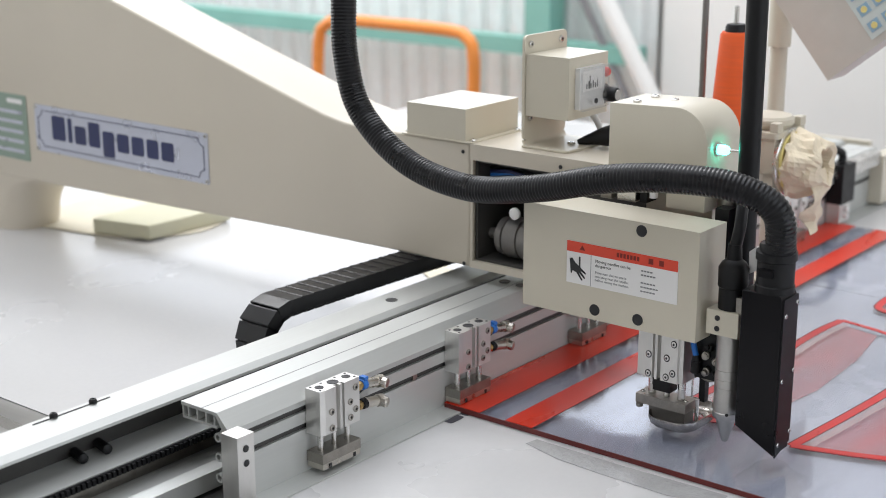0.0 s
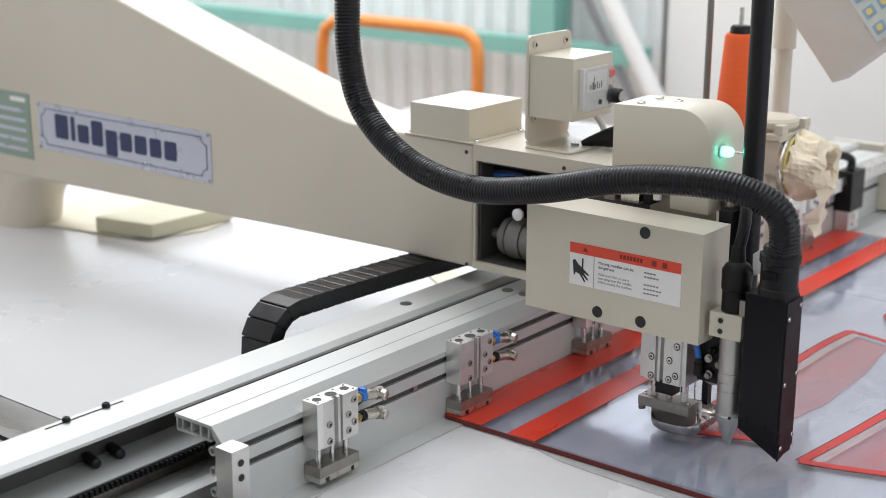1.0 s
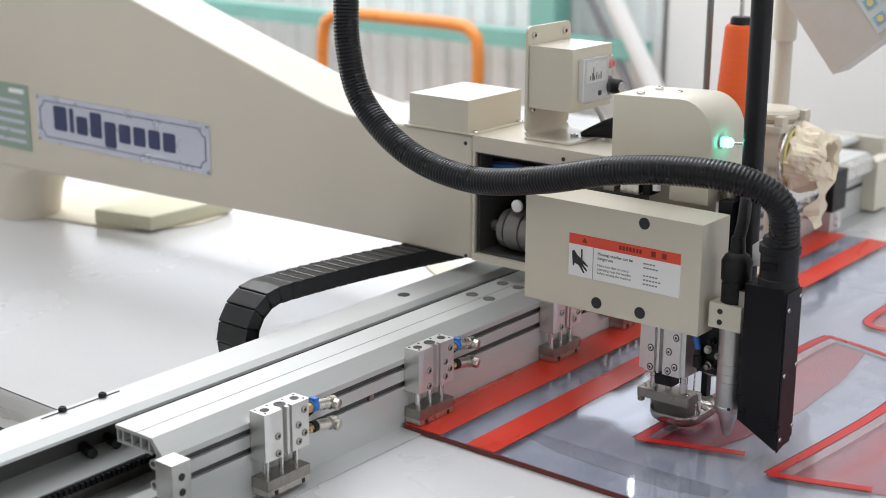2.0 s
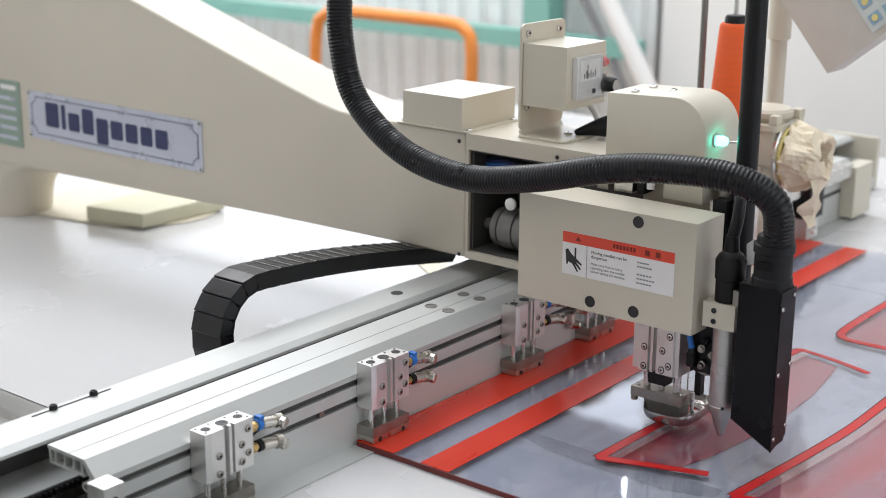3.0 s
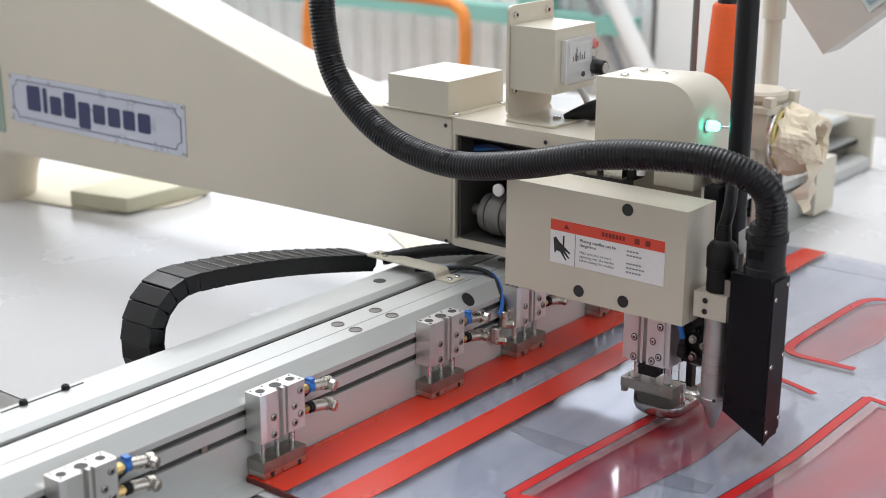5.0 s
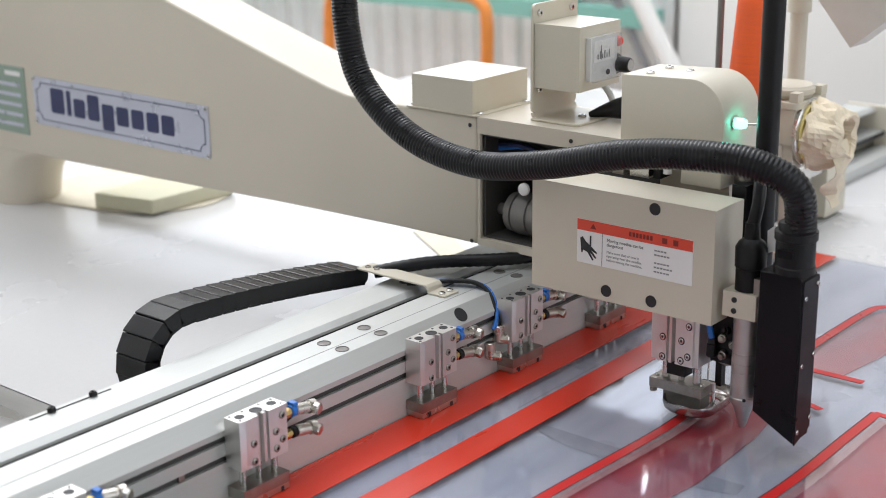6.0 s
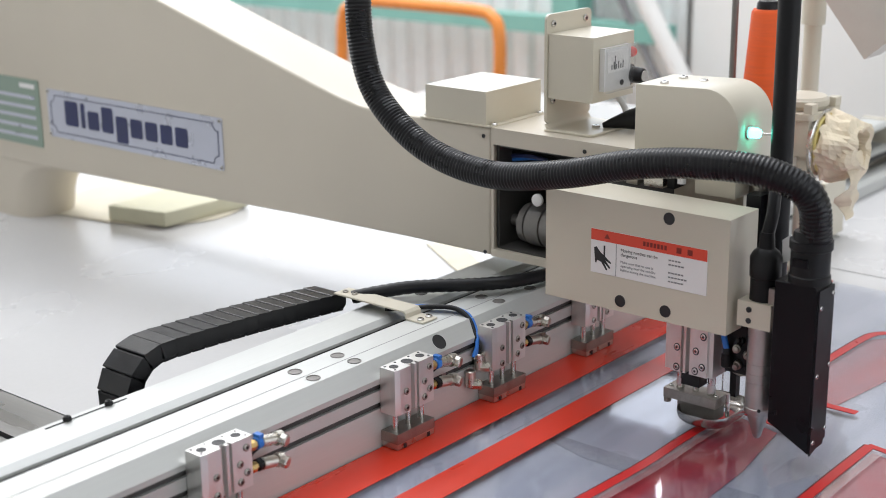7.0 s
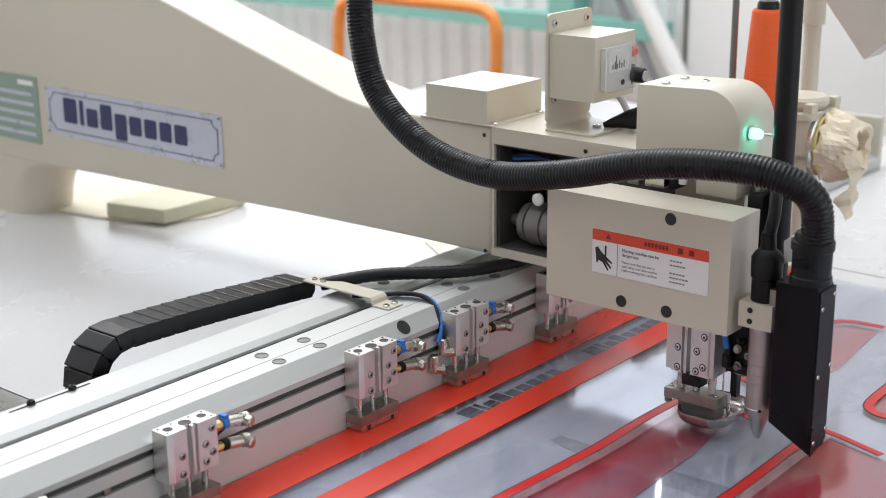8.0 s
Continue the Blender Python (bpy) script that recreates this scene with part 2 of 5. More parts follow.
def boxes(rows, r=0.0):
    bm = bmesh.new()
    for row in rows:
        add_box(bm, *row)
    return bevel(bm, r)


def add_rings(bm, rings, cap=True, closed=False):
    loops = [[bm.verts.new(p) for p in ring] for ring in rings]
    n = len(loops[0])
    pairs = list(zip(loops, loops[1:])) + ([(loops[-1], loops[0])] if closed else [])
    for a, b in pairs:
        for i in range(n):
            bm.faces.new((a[i], a[(i + 1) % n], b[(i + 1) % n], b[i]))
    if cap and not closed:
        bm.faces.new(loops[0][::-1])
        bm.faces.new(loops[-1])
    return bm


def add_lathe(bm, origin, axis, profile, n=24):
    """Rings of (distance along axis, radius)."""
    axis = Vector(axis).normalized()
    a = axis.orthogonal().normalized()
    b = axis.cross(a)
    o = Vector(origin)
    rings = [[o + axis * d + (a * math.cos(k) + b * math.sin(k)) * max(r, 1e-5)
              for k in (2 * math.pi * i / n for i in range(n))] for d, r in profile]
    return add_rings(bm, rings)


def lathe(origin, axis, profile, n=24):
    return add_lathe(bmesh.new(), origin, axis, profile, n)


def rod(p0, p1, r, n=16):
    d = Vector(p1) - Vector(p0)
    return lathe(p0, d, [(0, r), (d.length, r)], n)


def add_sweep(bm, pts, radius, n=12, cap=True):
    """A round tube along points; radius is a number or a list."""
    pts = [Vector(p) for p in pts]
    rings, ref = [], None
    for i, p in enumerate(pts):
        t = (pts[min(i + 1, len(pts) - 1)] - pts[max(i - 1, 0)]).normalized()
        if ref is None:
            ref = t.orthogonal().normalized()
        ref = (ref - t * ref.dot(t)).normalized()
        b = t.cross(ref)
        r = radius[i] if isinstance(radius, list) else radius
        rings.append([p + (ref * math.cos(k) + b * math.sin(k)) * r for k in (2 * math.pi * j / n for j in range(n))])
    return add_rings(bm, rings, cap)


def spline(ctrl, step=0.01):
    """Points of a smooth curve through the control points."""
    c = [Vector(p) for p in ctrl]
    c = [c[0] * 2 - c[1]] + c + [c[-1] * 2 - c[-2]]
    out = []
    for i in range(1, len(c) - 2):
        p0, p1, p2, p3 = c[i - 1:i + 3]
        n = max(2, int((p2 - p1).length / step))
        for k in range(n):
            t = k / n
            out.append(0.5 * (2 * p1 + (p2 - p0) * t + (2 * p0 - 5 * p1 + 4 * p2 - p3) * t * t + (3 * p1 - p0 - 3 * p2 + p3) * t ** 3))
    return out + [c[-2]]


def prism(poly, axis, a, b, r=0.0, seg=2):
    """A flat outline pushed along an axis: x takes (y, z), y takes (x, z), z takes (x, y)."""
    def at(p, d):
        return {"x": (d, p[0], p[1]), "y": (p[0], d, p[1]), "z": (p[0], p[1], d)}[axis]
    bm = bmesh.new()
    add_rings(bm, [[at(p, a) for p in poly], [at(p, b) for p in poly]])
    bmesh.ops.recalc_face_normals(bm, faces=bm.faces)
    return bevel(bm, r, seg)


def rounded(x0, x1, y0, y1, r, n=5):
    pts = []
    for cx, cy, a in ((x1 - r, y1 - r, 0), (x0 + r, y1 - r, 90), (x0 + r, y0 + r, 180), (x1 - r, y0 + r, 270)):
        pts += [(cx + r * math.cos(radians(a + 90 * k / n)), cy + r * math.sin(radians(a + 90 * k / n))) for k in range(n + 1)]
    return pts


def ribbon(pts, half, z0, z1):
    """A flat strip of even width along points in plan."""
    p = [Vector((q[0], q[1])) for q in pts]
    left, right = [], []
    for i, q in enumerate(p):
        t = (p[min(i + 1, len(p) - 1)] - p[max(i - 1, 0)]).normalized()
        nrm = Vector((-t.y, t.x)) * half
        left.append(q + nrm)
        right.append(q - nrm)
    bm = bmesh.new()
    add_rings(bm, [[(a.x, a.y, z0), (b.x, b.y, z0), (b.x, b.y, z1), (a.x, a.y, z1)] for a, b in zip(left, right)])
    return bm


def screw(name, at, axis, r, parent, material=None, h=None):
    """A round-headed screw with a hexagon socket."""
    h = h or r * 0.6
    bm = lathe(at, axis, [(0, r), (h * 0.6, r), (h, r * 0.75), (h, r * 0.42), (h * 0.4, r * 0.40)], 14)
    ob = part(name, bm, material or STEEL_D, parent, smooth=True)
    ob.data.materials.append(INK)
    for k, p in enumerate(ob.data.polygons):
        if 42 <= k < 56 or k == len(ob.data.polygons) - 1:
            p.material_index = 1
    return ob


FACING = Matrix(((0, 0, -1, 0), (-1, 0, 0, 0), (0, 1, 0, 0), (0, 0, 0, 1)))  # upright writing read from the camera's side


def lettering(name, words, size, m, material, parent):
    cu = bpy.data.curves.new(name, "FONT")
    cu.body, cu.size, cu.extrude = words, size, 0.00008
    tmp = bpy.data.objects.new(name, cu)
    scene.collection.objects.link(tmp)
    bpy.context.view_layer.update()
    me = bpy.data.meshes.new_from_object(tmp.evaluated_get(bpy.context.evaluated_depsgraph_get()))
    bpy.data.objects.remove(tmp)
    bpy.data.curves.remove(cu)
    me.materials.clear()
    me.materials.append(material)
    ob = new(name, me)
    ob.matrix_basis = m
    ob.parent = parent
    return ob


# ---------------------------------------------------------------- the room
FLOOR_Z = -0.85


def wall(name, axis, at, thick, a0, a1, z1, hole, material):
    """A wall across one axis with one window opening (a0, a1, z0, z1) through it."""
    h0, h1, hz0, hz1 = hole
    spans = [(a0, a1, FLOOR_Z, hz0), (a0, a1, hz1, z1), (a0, h0, hz0, hz1), (h1, a1, hz0, hz1)]
    bm = bmesh.new()
    for b0, b1, c0, c1 in spans:
        if axis == "x":
            add_box(bm, at, at + thick, b0, b1, c0, c1)
        else:
            add_box(bm, b0, b1, at, at + thick, c0, c1)
    return tagged(part(name, bm, material), "plain painted workshop wall with a window opening", "wall", kind="structure")


def window(name, axis, at, hole, bays):
    h0, h1, z0, z1 = hole
    w = tagged(new(name), "wide daylight window with a white metal frame", "window", kind="structure")
    bars = [(h0, h1, z0, z0 + 0.05), (h0, h1, z1 - 0.05, z1)]
    bars += [(h0 + (h1 - h0) * k / bays - 0.025, h0 + (h1 - h0) * k / bays + 0.025, z0 + 0.052, z1 - 0.052) for k in range(1, bays)]
    bars += [(h0, h0 + 0.05, z0 + 0.052, z1 - 0.052), (h1 - 0.05, h1, z0 + 0.052, z1 - 0.052)]
    for b0, b1, c0, c1 in bars:
        d = (at + 0.05, at + 0.09)
        bm = box(*d, b0, b1, c0, c1, 0.004) if axis == "x" else box(b0, b1, *d, c0, c1, 0.004)
        part("window_bar", bm, WALLM, w)
    return w


ground = tagged(part("floor", box(-3.2, 2.4, -3.2, 4.4, FLOOR_Z - 0.1, FLOOR_Z), FLOORM), "grey concrete workshop floor", "floor", kind="structure")
N_HOLE, S_HOLE, W_HOLE = (0.9, 3.9, 0.46, 1.98), (-1.5, 1.9, 0.3, 1.8), (-1.5, 1.9, 0.3, 1.8)
wall("wall_north", "x", 2.20, 0.15, -3.0, 4.2, 2.6, N_HOLE, WALL_GREY)
wall("wall_south", "y", -3.15, 0.15, -3.0, 2.2, 2.6, S_HOLE, WALLM)
wall("wall_west", "y", 4.20, 0.15, -3.0, 2.2, 2.6, W_HOLE, WALLM)
tagged(part("wall_east", box(-3.15, -3.0, -3.0, 4.2, FLOOR_Z, 2.6), WALLM), "plain white painted workshop wall", "wall", kind="structure")
tagged(part("ceiling", boxes([(-3.2, 2.4, -3.2, -0.7, 2.6, 2.7), (-3.2, 0.9, 1.9, 4.4, 2.6, 2.7), (0.9, 1.8, 3.4, 4.4, 2.6, 2.7), (1.8, 2.4, 1.9, 4.4, 2.6, 2.7), (-3.2, -1.2, -0.7, 1.9, 2.6, 2.7),
                              (1.8, 2.4, -0.7, 1.9, 2.6, 2.7)]), WALLM), "white workshop ceiling with a roof light", "ceiling", kind="structure")
window("window_1", "x", 2.20, N_HOLE, 3)
window("window_2", "y", -3.15, S_HOLE, 4)
window("window_3", "y", 4.20, W_HOLE, 4)


def corrugated(name, x, y0, y1, z0, z1, pitch=0.075, depth=0.018):
    bm = bmesh.new()
    n = int((y1 - y0) / pitch)
    prof = []
    for i in range(n):
        y = y0 + i * pitch
        prof += [(x, y), (x, y + pitch * 0.34), (x - depth, y + pitch * 0.5), (x - depth, y + pitch * 0.84)]
    rows = [[bm.verts.new((px, py, z)) for px, py in prof] for z in (z0, z1)]
    back = [[bm.verts.new((px + 0.004, py, z)) for px, py in prof] for z in (z0, z1)]
    for i in range(len(prof) - 1):
        bm.faces.new((rows[0][i], rows[0][i + 1], rows[1][i + 1], rows[1][i]))
        bm.faces.new((back[0][i + 1], back[0][i], back[1][i], back[1][i + 1]))
    ob = part(name, bm, CORR)
    return tagged(ob, "pale galvanised corrugated metal sheeting on the wall", "wall cladding", kind="structure")


corrugated("cladding", 2.16, 1.22, 4.15, FLOOR_Z, 0.46)


def steel_frame():
    f = thing("steel_frame", "teal painted steel rail, post and brace along the wall", "steel frame", pose(2.08, 1.5, FLOOR_Z))
    part("rail", box(-0.03, 0.03, -0.28, 2.6, 0.852, 0.897, 0.004), TEAL, f)
    part("post", box(-0.035, 0.035, -0.02, 0.06, 0.0, 1.5, 0.004), TEAL, f)
    part("lower_rail", box(-0.02, 0.02, 0.064, 2.6, 0.30, 0.34, 0.004), TEAL, f)
    bm = bmesh.new()
    add_sweep(bm, [(-0.02, -0.10, 1.15), (-0.02, -0.62, 0.30)], 0.024, 12)
    part("brace", bm, WALLM, f, "pale grey sloping brace")
    bm = bmesh.new()
    add_sweep(bm, [(-0.02, -0.03, 1.15), (-0.02, -0.50, 0.36)], 0.010, 10)
    part("thin_brace", bm, INK_GREY, f)


steel_frame()
tagged(part("pilaster", box(2.06, 2.196, 0.40, 0.84, FLOOR_Z, 2.59, 0.006), WALLM), "white painted wall pilaster", "pilaster", kind="structure")
tagged(part("door_panel", box(2.12, 2.196, 0.86, 1.18, FLOOR_Z, 1.3, 0.004), WALLM), "tall white metal panel against the wall", "panel")


def trolley():
    t = thing("trolley", "orange tubular steel hand trolley standing on the floor", "trolley", pose(1.70, 1.73, FLOOR_Z))
    bm = bmesh.new()
    top = 0.955
    pts = spline([(0, 0.272, 0.12), (0, 0.270, 0.60), (0, 0.262, top - 0.07), (0, 0.235, top - 0.02), (0, 0.18, top - 0.002), (0, 0, top), (0, -0.19, top - 0.002),
                  (0, -0.238, top - 0.015), (0, -0.262, top - 0.07), (0, -0.256, 0.60), (0, -0.254, 0.12)], 0.02)
    add_sweep(bm, pts, 0.016, 12)
    part("handle_frame", bm, ORANGE_P, t, "orange enamelled bent tube", True)
    part("deck", box(-0.75, 0.10, -0.29, 0.30, 0.12, 0.16, 0.008), ORANGE_P, t)
    for x in (-0.62, 0.02):
        for y in (-0.22, 0.22):
            bm = lathe((x, y - 0.018, 0.06), (0, 1, 0), [(0, 0.045), (0.004, 0.06), (0.032, 0.06), (0.036, 0.045)], 20)
            part("wheel", bm, BLACK, t, smooth=True)
            part("fork", box(x - 0.02, x + 0.02, y - 0.03, y + 0.03, 0.105, 0.12, 0.002), STEEL_D, t)


trolley()

# ---------------------------------------------------------------- the work table
def table():
    t = thing("work_table", "long machine table with a glossy white laminate top", "table", pose(0, 0, FLOOR_Z))
    z0, z1 = -FLOOR_Z - 0.04, -FLOOR_Z
    part("top_panel", box(-0.310, 0.566, -1.6, 1.30, z0, z1, 0.0015), TABLE, t)
    part("top_panel", box(0.569, 1.34, -1.6, 1.30, z0, z1, 0.0015), TABLE, t)
    part("steel_strip", box(-0.370, -0.3115, -1.6, 1.30, z0, z1 - 0.0006, 0.001), PLATE_STEEL, t, "grey brushed steel strip")
    part("steel_sheet", box(-1.70, -0.377, -1.6, 1.30, z0, z1 - 0.0006, 0.001), PLATE_STEEL, t, "grey brushed steel sheet")
    part("slot_liner", box(-0.3765, -0.3705, -1.6, 1.30, z0, z1 - 0.008), BLACK, t)
    part("edge_beam", box(-1.66, 1.30, -1.56, -1.48, z0 - 0.08, z0 - 0.002, 0.004), CREAM_B, t)
    part("edge_beam", box(-1.66, 1.30, 1.18, 1.26, z0 - 0.08, z0 - 0.002, 0.004), CREAM_B, t)
    for x in (-1.6, -0.2, 1.2):
        for y in (-1.52, 1.22):
            part("leg", box(x - 0.035, x + 0.035, y - 0.035, y + 0.035, 0.02, z0 - 0.082, 0.004), CREAM_B, t)
            part("foot", lathe((x, y, 0), (0, 0, 1), [(0, 0.045), (0.012, 0.045), (0.02, 0.02)], 16), BLACK, t)


table()


def bits_on_table():
    tagged(part("foam_board", prism([(0.155, 0.985), (0.178, 0.888), (0.330, 0.882), (0.322, 1.000)], "z", 0.003, 0.024, 0.0015), FOAM),
               "square cream foam board lying on the table", "foam board")
    bm = bmesh.new()
    pts = [(0.13, 1.09), (0.17, 0.93), (0.26, 0.87), (0.36, 0.92), (0.40, 1.06), (0.33, 1.16), (0.20, 1.15)]
    ring = spline([(x, y, 0) for x, y in pts + pts[:1]], 0.02)[:-1]
    lo = [bm.verts.new((p.x, p.y, 0.0006)) for p in ring]
    hi = [bm.verts.new((p.x, p.y, 0.0024)) for p in ring]
    n = len(ring)
    for i in range(n):
        bm.faces.new((lo[i], lo[(i + 1) % n], hi[(i + 1) % n], hi[i]))
    bm.faces.new(hi)
    bm.faces.new(lo[::-1])
    tagged(part("lining_cloth", bm, CLOTH), "crumpled cream lining cloth spread on the table", "cloth")
    tagged(part("lining_strip", prism([(0.20, 0.33), (0.235, 0.32), (0.37, 0.52), (0.34, 0.55)], "z", 0.0006, 0.0022), CLOTH), "narrow cream cloth strip lying on the table", "cloth")
    tagged(part("clear_tape", prism([(-0.074, 0.053), (-0.060, 0.050), (-0.0615, -0.045), (-0.0585, -0.150), (-0.078, -0.152), (-0.0905, -0.108), (-0.0885, -0.037), (-0.0855, 0.010)], "z", 0.0003, 0.0005), CLEAR_TAPE), "strip of crinkled clear tape stuck on the table", "tape")
    for x0 in (-0.080, 0.130, 0.340):
        t = thing("printed_mark", "row of dark printed blocks on the white table top", "printed mark", pose(x0, 0.1375, 0.0))
        x = 0.0
        for wd, lo, hi in ((0.021, 0, 0.0205), (0.005, 0, 0.0205), (0.014, 0, 0.0145), (0.014, 0, 0.0205), (0.014, -0.005, 0.0145), (0.014, 0, 0.0145), (0.014, 0, 0.0145), (0.013, 0, 0.0145), (0.014, 0, 0.0145)):
            part("mark_block", prism(rounded(x, x + wd, lo, hi, 0.0022, 2), "z", 0.0003, 0.0006), INK_SOFT, t)
            x += wd + 0.0034


bits_on_table()

# ---------------------------------------------------------------- the sewing arm
AX0, AX1 = 0.0907, 0.188


def sewing_arm():
    a = thing("sewing_machine", "long cream painted cast sewing machine with an open gear housing", "sewing machine", pose(AX0, 1.15, 0))
    inv = Matrix.Translation((-AX0, -1.15, 0))

    def put(name, bm, material=CREAM_B, label="", parent=None, smooth=True):
        bmesh.ops.transform(bm, matrix=inv, verts=bm.verts)
        return part(name, bm, material, parent or a, label, smooth)
    poly = [(0.247, 0.100), (0.361, 0.100), (0.533, 0.0975), (0.739, 0.092), (0.985, 0.0865), (1.05, 0.085),
            (1.45, 0.085), (1.45, 0.537), (1.20, 0.463), (0.95, 0.389), (0.796, 0.343), (0.620, 0.291), (0.500, 0.2565), (0.460, 0.2455), (0.430, 0.2395), (0.400, 0.2372), (0.247, 0.2372)]
    put("casting", prism(poly, "x", AX0, AX1, 0.0035, 3))
    # rounded pillar that flares into the arm
    bm = bmesh.new()
    add_rings(bm, [[(x, y, z) for x, y in rounded(AX0 + 0.001, AX1 - 0.001, y0, 1.449, 0.045, 10)] for z, y0 in
                   ((0.0, 1.078), (0.006, 1.076), (0.030, 1.071), (0.046, 1.065), (0.060, 1.055), (0.070, 1.043), (0.077, 1.028), (0.082, 1.010), (0.0862, 0.985))])
    put("pillar", bm)
    # open gear housing at the arm's end
    put("housing_top", box(AX0, AX1, 0.020, 0.2466, 0.2200, 0.2372, 0.003, 3))
    put("housing_floor", box(AX0, AX1, 0.020, 0.2466, 0.100, 0.1075, 0.002))
    # housing's inner shade put into colour: dark back and added dark plates
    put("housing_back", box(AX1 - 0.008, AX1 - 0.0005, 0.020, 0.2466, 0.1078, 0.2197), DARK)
    put("housing_lip", box(AX0 + 0.0004, AX0 + 0.004, 0.2432, 0.2464, 0.1078, 0.2197), CREAM_B)
    put("housing_end", box(AX0, AX1, 0.014, 0.0198, 0.100, 0.2372, 0.002))
    put("shade_liner", box(AX0 + 0.006, AX1 - 0.009, 0.2400, 0.2430, 0.1080, 0.2195), DARK, "added dark lining that stands in for the housing's shade")
    put("shade_liner", box(AX0 + 0.006, AX1 - 0.009, 0.10, 0.2395, 0.1078, 0.1100), DARK)
    put("shade_liner", box(AX0 + 0.006, AX1 - 0.009, 0.10, 0.2395, 0.2170, 0.2197), DARK)
    # unseen dark block added to keep light out of the housing
    put("dark_filler", box(AX0 + 0.004, AX1 - 0.009, 0.022, 0.098, 0.1080, 0.2195, 0.002), DARK)
    # shaft coupling and wires inside
    put("coupling", lathe((0.122, 0.224, 0.134), (0, -1, 0), [(0, 0.014), (0.002, 0.0205), (0.010, 0.0215), (0.0105, 0.0195), (0.0125, 0.0195), (0.013, 0.0225), (0.030, 0.0225),
                                                               (0.0305, 0.0205), (0.0325, 0.0205), (0.033, 0.0225), (0.10, 0.0225)], 32), DULL, "dull steel shaft coupling")
    put("shaft", rod((0.122, 0.2399, 0.134), (0.122, 0.2242, 0.134), 0.006), DULL)
    # white disc painted as the bright background seen through a hole
    put("bright_hole_disc", lathe((0.105, 0.196, 0.1655), (-1, 0, 0), [(0, 0.0065), (0.003, 0.0065), (0.004, 0.005)], 18), PAPER, "white disc painted as a bright through hole")
    for k, (z, mt) in enumerate(((0.207, NAVY), (0.211, BLACK), (0.203, BLUE))):
        bm = bmesh.new()
        add_sweep(bm, spline([(0.12, 0.242, z - 0.004), (0.115 + k * 0.006, 0.21, z), (0.12, 0.17, z - 0.006), (0.125, 0.12, z + 0.002)], 0.01), 0.0022, 8)
        put("wire", bm, mt)
    for y, z in ((0.254, 0.103), (0.2555, 0.2275), (0.13, 0.2275)):
        put("screw_hole", lathe((AX0 - 0.0003, y, z), (-1, 0, 0), [(0, 0.0022), (0.0006, 0.0022)], 12), INK)
    # name plate with a printed border and a plain block mark
    npl = put("name_plate", prism(rounded(0.6584, 1.0124, 0.133, 0.1985, 0.002), "x", AX0 - 0.0012, AX0 - 0.0002), PLATE, "silver name plate with navy border", smooth=False)
    y0, y1, z0, z1 = 0.6584, 1.0124, 0.133, 0.1985
    m, w, c = 0.007, 0.0011, 0.010
    xs = (AX0 - 0.0016, AX0 - 0.0013)

    def bar(name, b0, b1, c0, c1, material=NAVY):
        put(name, box(*xs, b0, b1, c0, c1), material, parent=npl, smooth=False)
    bar("border", y0 + m + c, y1 - m - c, z1 - m - w, z1 - m)
    bar("border", y0 + m + c, y1 - m - c, z0 + m, z0 + m + w)
    bar("border", y0 + m, y0 + m + w * 1.3, z0 + m + c, z1 - m - c)
    bar("border", y1 - m - w * 1.3, y1 - m, z0 + m + c, z1 - m - c)
    for sy in (0, 1):
        for sz in (0, 1):
            cy, cz = (y1 - m, y0 + m)[sy], (z1 - m, z0 + m)[sz]
            dy, dz = (-1, 1)[sy], (-1, 1)[sz]
            pts = [(cy + dy * c * math.cos(k), cz + dz * c * math.sin(k)) for k in (math.pi / 2 * i / 6 for i in range(7))]
            pts2 = [(cy + dy * (c + w) * math.cos(k), cz + dz * (c + w) * math.sin(k)) for k in (math.pi / 2 * i / 6 for i in range(6, -1, -1))]
            put("border_corner", prism(pts + pts2, "x", *xs), NAVY, parent=npl, smooth=False)
            screw("rivet", (AX0 - 0.0012 - AX0, cy - dy * 0.0035 - 1.15, cz - dz * 0.0035), (-1, 0, 0), 0.0028, npl, STEEL)
    # the mark: nine plain blocks, read from the higher y towards the lower
    y = 0.974
    for wd, lo, hi in ((0.029, 0, 0.034), (0.009, 0, 0.034), (0.024, 0, 0.025), (0.024, 0, 0.034), (0.024, -0.010, 0.025), (0.024, 0, 0.025), (0.024, 0, 0.025), (0.023, 0, 0.025), (0.024, 0, 0.025)):
        put("mark_block", prism(rounded(y - wd, y, 0.1525 + lo, 0.1525 + hi, min(0.0035, wd * 0.3)), "x", *xs), NAVY, parent=npl, smooth=False)
        y -= wd + 0.0058
    gp = put("rating_plate", prism(rounded(1.031, 1.17, 0.113, 0.207, 0.002), "x", AX0 - 0.0012, AX0 - 0.0002), GREENPLATE, "pale green rating plate with faint lines", smooth=False)
    for k in range(5):
        put("print_line", box(*xs, 1.042, 1.16, 0.123 + k * 0.014, 0.128 + k * 0.014), PLATE, parent=gp, smooth=False)
    put("print_line", box(*xs, 1.040, 1.075, 0.194, 0.2005), PAPER, parent=gp, smooth=False)
    # bridge that carries the drive behind the head
    put("drive_bridge", box(AX1 - 0.004, 0.46, 0.040, 0.10, 0.150, 0.1845, 0.006), CREAM_B)
    return a


sewing_arm()


